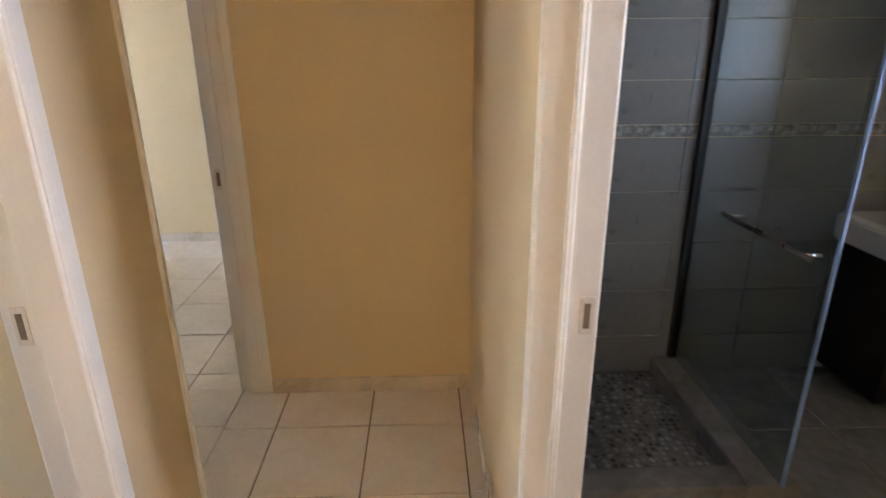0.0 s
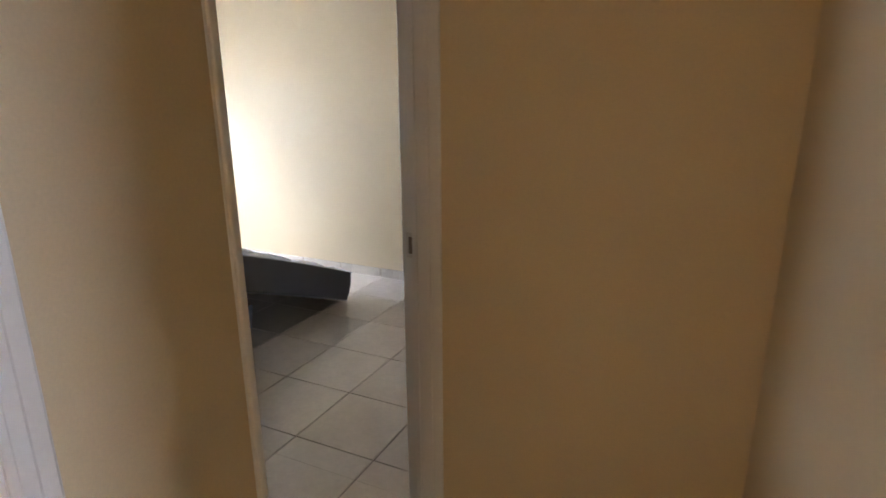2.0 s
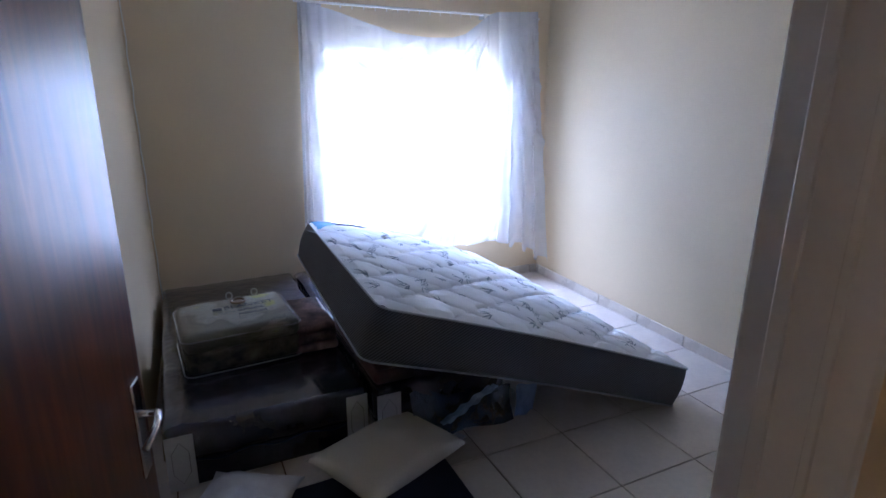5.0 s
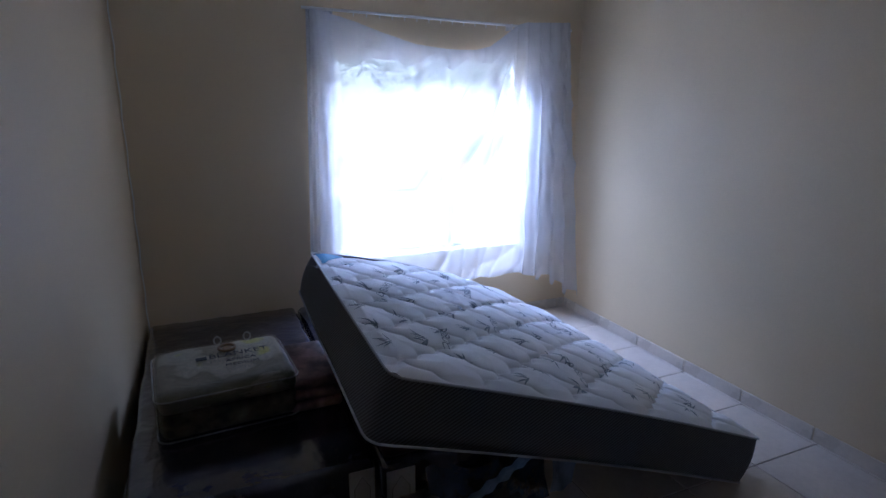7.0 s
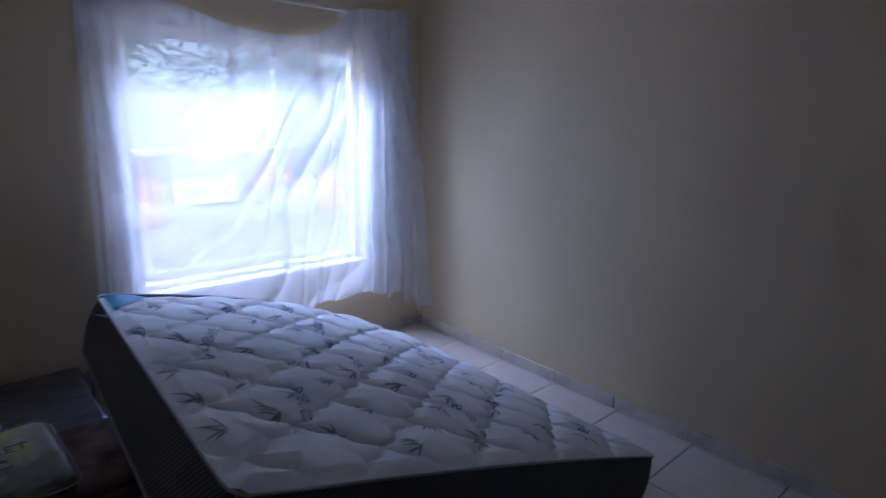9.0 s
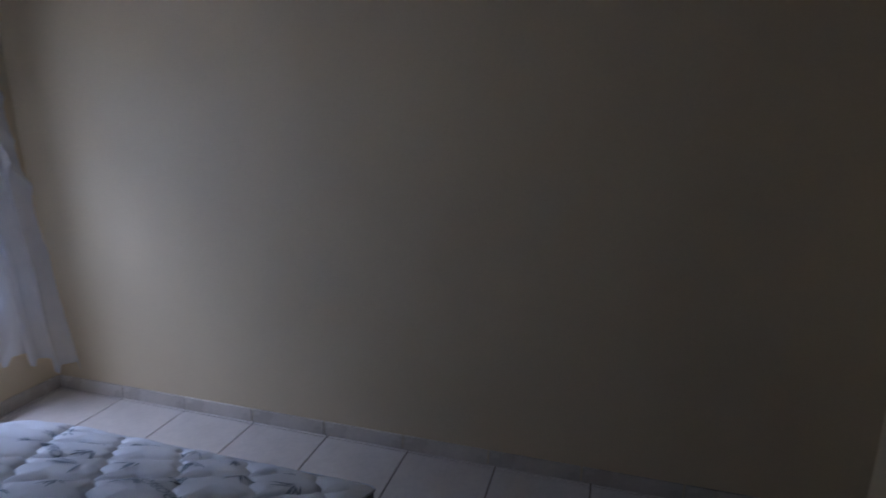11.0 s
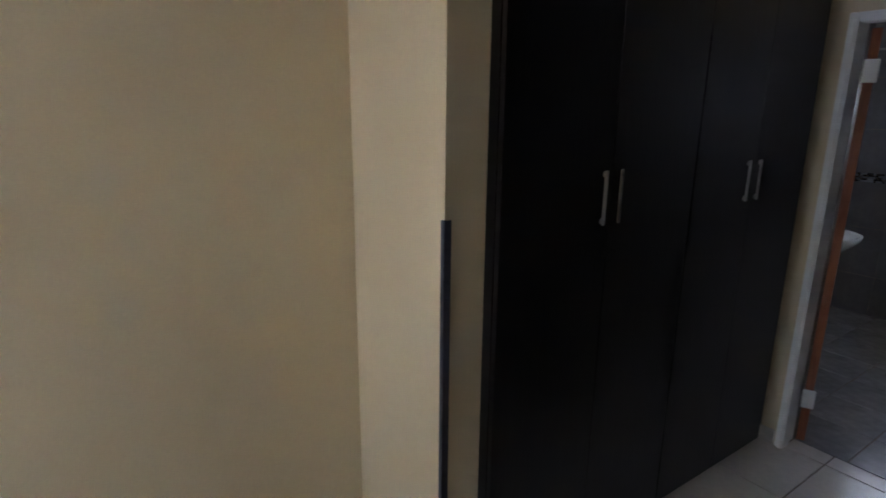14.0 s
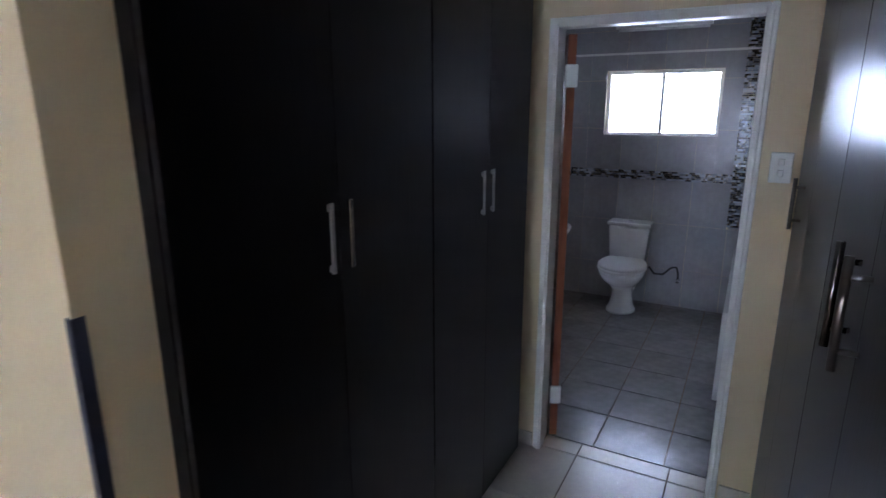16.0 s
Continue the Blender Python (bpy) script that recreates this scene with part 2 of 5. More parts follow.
bmesh.ops.translate(bm, vec=(0, 0, H), verts=[e for e in ex["geom"] if isinstance(e, bmesh.types.BMVert)])
solid("wall_pier", bm, M_WALL, "cream painted plaster wall", "wall", "structure")
structure("wall_wardrobe_back", [(0.335, 2.25, 2.42, YN + 0.15, 0, H)])
# south wall of the bedroom runs slightly out of square
bm = bmesh.new()
v = [bm.verts.new(p) for p in ((-0.11, -0.895, 0), (XW, -0.735, 0), (XW, -0.95, 0), (-0.11, -0.95, 0))]
bm.faces.new(v)
ex = bmesh.ops.extrude_face_region(bm, geom=bm.faces[:])
bmesh.ops.translate(bm, vec=(0, 0, H), verts=[e for e in ex["geom"] if isinstance(e, bmesh.types.BMVert)])
solid("wall_south", bm, M_WALL, "cream painted plaster wall", "wall", "structure")
# corridor, west side: bedroom door, then the next room's door
DT = 2.05
structure("wall_corridor_west", [(-0.11, 0.026, 0.056, 0.14, 0, H), (-0.11, 0, -0.888, 0.05, DT, H), (-0.11, 0.045, -1.29, -0.888, 0, H),
                                 (-0.11, 0, -2.06, -1.29, DT, H), (-0.11, 0, -5.0, -2.06, 0, H)])
structure("wall_corridor_end", [(0.026, 1.005, 0.015, 0.14, 0, H)])
bm = bmesh.new()
v = [bm.verts.new(p) for p in ((1.005, 0.14, 0), (1.005, 0.015, 0), (1.038, -1.29, 0), (1.15, -1.29, 0), (1.15, 0.14, 0))]
bm.faces.new(v)
ex = bmesh.ops.extrude_face_region(bm, geom=bm.faces[:])
bmesh.ops.translate(bm, vec=(0, 0, H), verts=[e for e in ex["geom"] if isinstance(e, bmesh.types.BMVert)])
box(bm, 1.04, 1.15, -2.24, -1.292, DT, H)
box(bm, 1.04, 1.15, -5.0, -2.242, 0, H)
solid("wall_corridor_east", bm, M_WALL, "cream painted plaster wall", "wall", "structure")
structure("wall_corridor_south", [(-0.11, 0.25, -5.1, -5.0, 0, H), (0.25, 0.85, -5.1, -5.0, 2.0, H), (0.85, 1.115, -5.1, -5.0, 0, H), (0.25, 0.85, -5.1, -5.0, 0, 0.6)])
# the room behind the second door
structure("wall_back_room", [(-3.4, -0.11, -4.6, -4.45, 0, H), (-3.5, -3.4, -4.6, -0.95, 0, 0.7), (-3.5, -3.4, -4.6, -0.95, 2.1, H),
                             (-3.5, -3.4, -4.6, -3.0, 0.7, 2.1), (-3.5, -3.4, -1.9, -0.95, 0.7, 2.1)])
# dressing passage and ensuite
EX = 2.25
structure("wall_ensuite_front", [(EX, EX + 0.11, 0.3, 0.925, 0, H), (EX, EX + 0.11, 1.75, 2.9, 0, H), (EX, EX + 0.11, 0.925, 1.75, 2.065, H)])
structure("wall_bathroom_north", [(1.115, EX + 0.11, 0.14, 0.20, 0, H), (EX + 0.11, 3.4, 0.14, 0.30, 0, H)])
structure("wall_wardrobe_side", [(-0.11, 0.05, 0.14, 0.60, 0, H)])
EB = 4.85
EW = (1.20, 2.11, 1.47, 2.01)
structure("wall_ensuite_back", [(EB + 0.01, EB + 0.2, 0.2, EW[0], 0, H), (EB + 0.01, EB + 0.2, EW[1], 2.9, 0, H),
                                (EB + 0.01, EB + 0.2, EW[0], EW[1], 0, EW[2]), (EB + 0.01, EB + 0.2, EW[0], EW[1], EW[3], H)])
structure("wall_ensuite_north", [(EX + 0.11, EB, 2.58, 2.9, 0, H)], M_GREYTILE, "grey tiled bathroom wall")
structure("wall_ensuite_south", [(EX + 0.11, EB + 0.01, 0.20, 0.32, 0, H)], M_GREYTILE, "grey tiled bathroom wall")
# family bathroom off the corridor
structure("wall_bathroom_east", [(3.4, 3.55, -3.2, 0.30, 0, 1.25), (3.4, 3.55, -3.2, 0.3, 2.0, H), (3.4, 3.55, -3.2, -2.04, 1.25, 2.0), (3.4, 3.55, -1.5, 0.3, 1.25, 2.0)])
structure("wall_bathroom_south", [(1.115, 3.4, -3.2, -3.05, 0, H)])
structure("floor", [(XW - 0.2, 5.05, -5.1, 2.9, -0.2, -0.006)], M_GROUT, "brown cement bed under the floor tiles", "floor")
structure("ceiling", [(XW - 0.2, 5.05, -5.1, 2.9, H, H + 0.1)], M_CEIL, "white painted ceiling", "ceiling")

# ---- outdoors ----
M_GROUND = surface("dry_earth", (0.38, 0.34, 0.29), 0.95, grain=3, spread=0.2, stain=0.3, stain_scale=0.4)
bm = bmesh.new()
box(bm, -400, 400, -400, 400, -0.6, -0.25)
solid("ground", bm, M_GROUND, "dry sandy yard ground", "ground", "structure")
# emissive sheet added as stand-in sky; it lights the ensuite and family bathroom
M_DIST_E = glow("sky_glow_sheet_east", (0.66, 0.78, 1.0), (0.70, 0.81, 1.0), 3.1, -1, 6)
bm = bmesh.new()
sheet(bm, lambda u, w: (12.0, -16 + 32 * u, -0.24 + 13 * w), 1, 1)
solid("backdrop_east", bm, M_DIST_E, "glowing sheet standing in for bright daylight sky beyond the bathroom window", "sky", "structure")
# warm emissive sheet added to light the corridor through an unseen end opening
M_DIST_S = glow("warm_glow_sheet_south", (1.0, 0.66, 0.30), (1.0, 0.69, 0.34), 0.45, -1, 6)
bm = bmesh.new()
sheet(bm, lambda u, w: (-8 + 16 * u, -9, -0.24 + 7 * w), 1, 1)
solid("backdrop_south", bm, M_DIST_S, "warm glowing sheet added beyond the unseen end opening to light the corridor", "backdrop", "structure")
# unseen slab added as a sun block: its eaves shade the east windows
structure("roof", [(XW - 0.22, 5.75, -5.75, 3.6, H + 0.102, H + 0.18)], M_CEIL, "unseen roof slab, eaves added to keep sun off the east windows", "roof")

# ---- door frames and doors ----
O = bpy.data.objects
M_STRIKE = surface("dulled_painted_steel", (0.74, 0.71, 0.66), 0.4, grain=90, spread=0.05)


def door_frame(name, face0, face1, a0, a1, top, bead, strike=None, label="white painted steel door frame", face=0.038, stop=0.03, rib=True, lip=0.0, sides=(0, 1)):
    """Pressed steel frame in a wall between x = face0 and face1; rebates at y = a0 and a1; bead: side (+1 east) of the raised stop."""
    f = thing(name, label, "door frame", kind="structure")

    def put(nm, u0, u1, w0, w1, z0, z1, bev=0.006, mat=M_FRAME, lab=""):
        return part(nm, box(bmesh.new(), u0, u1, w0, w1, z0, z1, bev, 2), mat, f, lab)
    o = 0.02
    b0, b1 = (face1 - 0.06, face1 + o + 0.002 + lip) if bead > 0 else (face0 - o - 0.002, face0 + 0.06)
    fx = b1 if bead > 0 else b0
    jambs = ((a0 - face, a0, a0 - face * 0.6, a0 + stop), (a1, a1 + face, a1 - stop, a1 + face * 0.6))
    for s0, s1, m0, m1 in [jambs[k] for k in sides]:
        put("jamb", face0 - o, face1 + o, s0, s1, 0, top + face, 0.006)
        put("stop", b0, b1, m0, m1, 0, top + face * 0.6, 0.006)
        mid = m1 - 0.016 if s0 < a0 else m0 + 0.016
        if not rib:
            continue
        put("rib", fx - 0.005, fx + 0.005, mid - 0.008, mid + 0.008, 0, top, 0.004)
    put("head", face0 - o + 0.001, face1 + o - 0.001, a0, a1, top, top + face, 0.006)
    put("head_stop", b0 + 0.001, b1 - 0.001, a0 + stop, a1 - stop, top - stop, top + face * 0.6, 0.006)
    if strike:
        z, u = strike
        put("strike_plate", u - 0.016, u + 0.016, a1 - stop - 0.002 if abs(u - (b0 + b1) / 2) < 0.04 else a1 - 0.003, a1 - stop + 0.003 if abs(u - (b0 + b1) / 2) < 0.04 else a1 + 0.002, z - 0.045, z + 0.045, 0.001, M_STRIKE, "painted steel strike plate")
        y = a1 - stop - 0.003 if abs(u - (b0 + b1) / 2) < 0.04 else a1 - 0.004
        # no real hole: a thin brown block carries its shade as colour
        put("strike_hole", u - 0.007, u + 0.007, y, y + 0.002, z - 0.03, z + 0.03, 0.0005, M_SHADOWHOLE)
    return f


door_frame("door_frame_1", -0.11, 0.0, -0.876, 0.043, 2.04, 1, (1.06, -0.095), "white painted steel frame of the bedroom doorway", face=0.012, stop=0.034, rib=False, lip=0.016, sides=(1,))
part("jamb", bm_box(-0.132, 0.047, -0.887, -0.868, 0, 2.05, bevel=0.004), M_FRAME, O["door_frame_1"])
part("jamb_lip", bm_box(0.046, 0.056, -0.884, -0.866, 0, 2.06, bevel=0.004, seg=2), M_FRAME, O["door_frame_1"])
for fx, fw in ((-0.012, 0.012), (-0.07, 0.02)):
    part("rib", bm_box(fx, fx + fw, 0.005, 0.0095, 0, 2.0, bevel=0.002), M_FRAME, O["door_frame_1"])
door_frame("door_frame_2", -0.075, 0.038, -2.06, -1.298, 2.04, 1, (1.035, -0.056), "white painted steel frame of the next room's doorway", face=0.062, stop=0.012)
door_frame("door_frame_3", 1.04, 1.15, -2.22, -1.300, 2.04, -1, (1.035, 1.142), "white painted steel frame of the bathroom doorway", face=0.03, stop=0.012)
part("rib", bm_box(1.078, 1.088, -1.320, -1.311, 0, 2.0, bevel=0.004, seg=2), M_FRAME, O["door_frame_3"])
door_frame("door_frame_4", EX, EX + 0.11, 0.938, 1.737, 2.053, -1, None, "white painted steel frame of the ensuite doorway", face=0.03, stop=0.012)


def door_leaf(name, label, width, at, handle_z=1.03, hinges=(0.25, 1.85), hinge_label="white painted hinge"):
    """Leaf from the hinge line along +x, face towards +y."""
    d = thing(name, label, "door", at)
    part("leaf", bm_box(0, width, -0.02, 0.02, 0.012, 2.03, bevel=0.003), M_DOOR, d)
    part("hinge_edge", bm_box(-0.003, 0.0, -0.019, 0.019, 0.014, 2.028), M_EDGE, d, "raw reddish timber edge")
    for z in hinges:
        part("hinge", bm_box(-0.012, 0.004, -0.03, 0.028, z - 0.05, z + 0.05, bevel=0.004), M_FRAME, d, hinge_label)
    for s in (1, -1):
        y = 0.02 * s
        p = part("handle_plate", bm_box(width - 0.075, width - 0.032, min(y, y + 0.006 * s), max(y, y + 0.006 * s), handle_z - 0.10, handle_z + 0.10, bevel=0.0028, seg=2), M_CHROME, d, "chrome lever handle plate")
        bm = bmesh.new()
        pts = [(width - 0.053, y + 0.004 * s, handle_z + 0.03), (width - 0.053, y + 0.030 * s, handle_z + 0.03)]
        for k in range(9):
            q = k / 8
            pts.append((width - 0.056 - 0.095 * q, y + (0.038 + 0.008 * math.sin(math.pi * q)) * s, handle_z + 0.031 + 0.004 * math.sin(math.pi * q) - 0.016 * q * q))
        tube(bm, pts, 0.0068, 12)
        part("lever", bm, M_CHROME, p, smooth=True)
        bm = bmesh.new()
        tube(bm, [(width - 0.053, y + 0.004 * s, handle_z - 0.045), (width - 0.053, y + 0.010 * s, handle_z - 0.045)], 0.008, 12)
        part("keyhole_boss", bm, M_STEEL, p, smooth=True)
    return d


ang = math.degrees(math.atan2(-0.680 + 0.838, -0.885 + 0.125))
door_leaf("door_1", "open red-brown varnished wooden door with chrome lever handle", 0.775, pose(-0.12, -0.838, 0, 0, 0, ang - 1.3), 1.055)
door_leaf("door_2", "open red-brown wooden ensuite door standing inwards", 0.74, pose(EX + 0.128, 1.705, 0, 0, 0, 26), 1.03)

# ---- bedroom window ----
y0, y1, z0, z1 = WIN
w = thing("window_1", "white steel casement window with chevron burglar bars", "window", kind="structure")
wx = XW - 0.13
fr = part("window_frame", bmesh.new(), M_FRAME, w)
bm = bmesh.new()
for b in ((y0, y0 + 0.045, z0, z1), (y1 - 0.045, y1, z0, z1), (y0 + 0.045, y1 - 0.045, z0, z0 + 0.045), (y0 + 0.045, y1 - 0.045, z1 - 0.045, z1)):
    box(bm, wx - 0.025, wx + 0.025, *b, bevel=0.004)
old = fr.data
fr.data = mesh_of("window_frame", bm, M_FRAME)
bpy.data.meshes.remove(old)
ym, zt = y0 + 0.885, z0 + 0.78
part("mullion", bm_box(wx - 0.02, wx + 0.02, ym - 0.02, ym + 0.02, z0 + 0.045, z1 - 0.045, bevel=0.004), M_FRAME, w)
part("transom", bm_box(wx - 0.018, wx + 0.018, y0 + 0.045, ym - 0.02, zt - 0.016, zt + 0.016, bevel=0.004), M_FRAME, w)
for a, b, c, d in ((ym + 0.02, y1 - 0.045, z0 + 0.045, z1 - 0.045), (y0 + 0.045, ym - 0.02, z0 + 0.045, zt - 0.016), (y0 + 0.045, ym - 0.02, zt + 0.016, z1 - 0.045)):
    g = part("pane", bm_box(wx - 0.003, wx + 0.003, a, b, c, d), M_PANE, w, "clear glass pane")
    g.visible_shadow = False
for bz in (z0 + 0.12, z1 - 0.13):
    part("burglar_bar", tube(bmesh.new(), [(wx + 0.045, y0 + 0.03, bz), (wx + 0.045, y1 - 0.03, bz)], 0.005, 6), M_FRAME, w)
for c0, c1 in ((y0 + 0.06, ym - 0.03), (ym + 0.03, y1 - 0.06)):
    cm, hw = (c0 + c1) / 2, (c1 - c0) / 2
    for o in (0.0, 0.16):
        part("burglar_bar", tube(bmesh.new(), [(wx + 0.045, c0, z0 + 0.28 + o), (wx + 0.045, cm, z0 + 0.28 + o + hw), (wx + 0.045, c1, z0 + 0.28 + o)], 0.006, 6), M_FRAME, w)
        part("burglar_bar", tube(bmesh.new(), [(wx + 0.045, c0, z1 - 0.20 - o), (wx + 0.045, cm, z1 - 0.20 - o - hw), (wx + 0.045, c1, z1 - 0.20 - o)], 0.006, 6), M_FRAME, w)
part("window_sill", bm_box(XW - 0.105, XW - 0.004, y0 + 0.002, y1 - 0.002, z0 - 0.02, z0 + 0.012, bevel=0.004), M_TILE, w, "cream tiled inner sill")

# ---- net curtain on its rail ----
rail = thing("curtain_rail", "thin white metal curtain rail above the window", "curtain rail")
part("rod", tube(bmesh.new(), [(XW + 0.075, 0.30, 2.215), (XW + 0.075, 2.27, 2.195)], 0.009, 10), M_FRAME, rail, smooth=True)
for y, z in ((0.36, 2.214), (1.76, 2.2), (2.24, 2.195)):
    part("bracket", bm_box(XW, XW + 0.085, y - 0.008, y + 0.008, z - 0.03, z + 0.012, bevel=0.003), M_FRAME, rail)
for k in range(14):
    y = 0.62 + k * 0.085
    z = 2.214 - (y - 0.3) * 0.0101
    part("runner", tube(bmesh.new(), [(XW + 0.075, y, z - 0.006), (XW + 0.075, y, z - 0.026)], 0.004, 6), M_PLASTIC, rail)


CUR_U = (0, 0.1, 0.25, 0.364, 0.5, 0.6, 0.66, 0.71, 0.76, 0.8, 1.0)
CUR_Z = (2.215, 2.17, 2.09, 2.04, 2.02, 2.025, 2.055, 2.12, 2.195, 2.225, 2.245)


def curtain_point(u, v):
    # top edge: hangs from the south end and from the north third, drooping between
    top = float(np.interp(u, CUR_U, CUR_Z))
    bottom = 0.31 - 0.03 * math.sin(7 * u) + (0.03 if u < 0.86 else -0.14 * (u - 0.86) / 0.14 + 0.05 * (int(u * 40) % 2)) + 0.012 * math.sin(43 * u)
    ya, yb = 0.345 + 0.03 * math.sin(2.4 * v), 2.24 + 0.0 * v
    y = ya + (yb - ya) * u + 0.34 * v * max(0, u - 0.5) ** 1.3 - 0.06 * v * max(0, 0.3 - u)
    z = top + (bottom - top) * v
    dy, dz = 1.92 - y, 2.25 - z
    ang_ = math.atan2(dy, dz + 0.05)
    rad = math.hypot(dy, dz)
    bend = ang_ * 13 + 1.5 * rad * (1 - 0.4 * rad) + 0.9 * noise.noise(Vector((y * 1.7, z * 1.7, 0.4)))
    turn_ = 14 * (ang_ + 0.45 * rad) + 1.6 * noise.noise(Vector((y * 1.3, z * 1.3, 7.0)))
    pull = 0.034 * math.sin(turn_) * min(1.0, rad * 1.3) * min(1.0, max(0.0, 6 * v)) * min(1.0, 8 * u) * max(0.0, min(1.0, (0.80 - u) * 10))
    if rad > 0.05:
        y, z = y - pull * dz / rad, z + pull * dy / rad
    crest = 1 - abs(math.sin(bend))
    crest = 0.55 * crest ** 2.2 + 0.45 * (1 - abs(math.sin(bend * 2.3 + 1.1 + noise.noise(Vector((y * 3, z * 3, 4)))))) ** 2
    fan = 0.07 * crest ** 1.6 * min(1, rad * 1.1) * (0.25 + 0.75 * max(0, u - 0.15))
    swag = 1 - abs(math.sin(7.5 * math.hypot(u - 0.45, (v + 0.25) * 0.9) + 2 * u))
    drape = 0.020 * swag ** 3 + (0.020 * (1 - abs(math.sin(u * 70 + 1.5 * math.sin(2.2 * v)))) ** 2 if u > 0.76 else 0.0) + 0.02 * math.sin(9 * u + 3 * v)
    if u > 0.74:
        y += min(1, (u - 0.74) * 14) * (0.022 * math.sin(u * 120 + 1.2 * v) + 0.010 * math.sin(u * 61 + 3 * v)) * (0.45 + 0.55 * v)
    left = math.sin(u * 150) * 0.012 * max(0, 1 - u / 0.10)
    flare = 0.13 * v * max(0.0, u - 0.8) / 0.2
    return (XW + 0.075 + 0.05 * v * (1 - v) + fan + drape + left + flare, min(y, YN - 0.02), z)


bm = bmesh.new()
sheet(bm, curtain_point, 220, 90)
cur = thing("net_curtain", "thin white net curtain hung loosely, drooping at the top", "curtain")
part("curtain_panel", bm, M_SHEER, cur, smooth=True)


def valance(u, v):
    """The folded-over top of the curtain, with a scalloped lace edge."""
    x, y, z = curtain_point(0.02 + 0.75 * u, 0.0)
    low = 1.885 + 0.055 * abs(math.sin(1.0 + 13 * u)) + 0.012 * math.sin(37 * u) + 0.05 * u ** 4
    return (x + 0.012 + 0.012 * v * math.sin(17 * u + 2 * v), y, z + (low - z) * v)


bm = bmesh.new()
sheet(bm, valance, 130, 14)
part("valance", bm, M_SHEER, cur, "folded-over curtain top with scalloped lace edge", smooth=True)


def gather(u, v):
    y = 1.90 + 0.34 * u + 0.10 * v * u
    z = 2.215 + (0.52 + 0.10 * math.sin(11 * u) - 2.215) * v
    return (XW + 0.045 + 0.014 * math.sin(u * 44 + 2 * v) + 0.01 * math.sin(5 * v + 3 * u), y, z)


bm = bmesh.new()
sheet(bm, gather, 60, 40)
part("gathered_panel", bm, M_SHEER, cur, smooth=True)


def gather_left(u, v):
    y = 0.33 + 0.16 * u - 0.05 * v * (1 - u)
    z = 2.22 + (0.40 - 2.22) * v
    return (XW + 0.05 + 0.012 * math.sin(u * 26 + 2 * v), y, z)


bm = bmesh.new()
sheet(bm, gather_left, 30, 30)
part("gathered_panel", bm, M_SHEER, cur, smooth=True)

# ---- mattress, propped on the bed bases ----
M_TICK = surface("white_quilted_ticking", (0.86, 0.88, 0.90), 0.8, grain=260, spread=0.05, stain=0.03, bump=0.25, bump_scale=300, depth=0.001)
M_SIDE, n, l, b = nodes_of("grey_mattress_border")
tc = n.new("ShaderNodeTexCoord")
ck = n.new("ShaderNodeTexWave")
ck.inputs["Scale"].default_value = 38
ck.inputs["Distortion"].default_value = 0.4
ck.bands_direction = "DIAGONAL"
l.new(tc.outputs["Object"], ck.inputs["Vector"])
cr = n.new("ShaderNodeValToRGB")
cr.color_ramp.elements[0].color, cr.color_ramp.elements[1].color = (0.045, 0.047, 0.054, 1), (0.15, 0.155, 0.175, 1)
l.new(ck.outputs["Fac"], cr.inputs[0])
l.new(cr.outputs[0], b.inputs["Base Color"])
b.inputs["Roughness"].default_value = 0.7
M_PIPE = surface("pale_piping", (0.42, 0.43, 0.46), 0.7, grain=200)
M_PRINT = surface("grey_green_print", (0.30, 0.36, 0.41), 0.85, grain=200)
M_BLUE = surface("blue_corner_patch", (0.03, 0.25, 0.45), 0.6, grain=120)
MW, ML, MT = 1.57, 1.875, 0.235
tilt = radians(20.8)
# local x: across (east edge at 0, west at -MW), local y: from the floor edge up to the raised edge, z: thickness
mat_at = Matrix.Translation((-1.61, 1.77, 0.006)) @ Matrix.Rotation(radians(180.5), 4, "Z") @ Matrix.Rotation(tilt, 4, "X")
# after the half turn local +x runs west and local +y runs up the slope


def rounded(u, w, r=0.055):
    """Unit square to the mattress outline with rounded corners."""
    x, y = u * MW, w * ML
    cx, cy = min(max(x, r), MW - r), min(max(y, r), ML - r)
    dx, dy = x - cx, y - cy
    if dx and dy:
        q = max(abs(dx), abs(dy)) / math.hypot(dx, dy)
        dx, dy = dx * q, dy * q
    # the slab is pushed a little out of square
    return cx + dx, (cy + dy) * (1 - 0.045 * (cx + dx) / MW)


def quilt(x, y):
    """Height of the quilting: wavy scale-shaped lozenges between stitched lines."""
    p, q = 0.30, 0.20
    s, t = y / q, x / p
    a, c = t + 0.5 * s, t - 0.5 * s
    wob = 0.02 * math.sin(5 * x + 3 * y)
    a2 = a + 0.085 * abs(math.sin(2 * math.pi * c)) + wob
    c2 = c + 0.085 * abs(math.sin(2 * math.pi * a)) - wob
    d = min(abs(a2 - round(a2)), abs(c2 - round(c2))) * 0.24
    return 0.72 * (1 - math.exp(-d / 0.013)) + 0.28 * min(1.0, d / 0.09)


def top_z(x, y):
    y /= 1 - 0.045 * x / MW
    e = min(x, MW - x, y, ML - y)
    edge = min(1.0, max(0.0, e) / 0.05)
    sag = 0.012 * math.sin(math.pi * x / MW) * math.sin(math.pi * y / ML)
    return bow(x, y) + MT - 0.012 + 0.012 * edge ** 0.5 + sag + 0.030 * (quilt(x, y) - 0.6) * edge


def bow(x, y):
    """The slab arches a little along its slope, more towards the window."""
    return math.sin(math.pi * min(1, max(0, y / ML))) * (0.018 + 0.085 * (x / MW) ** 1.5)


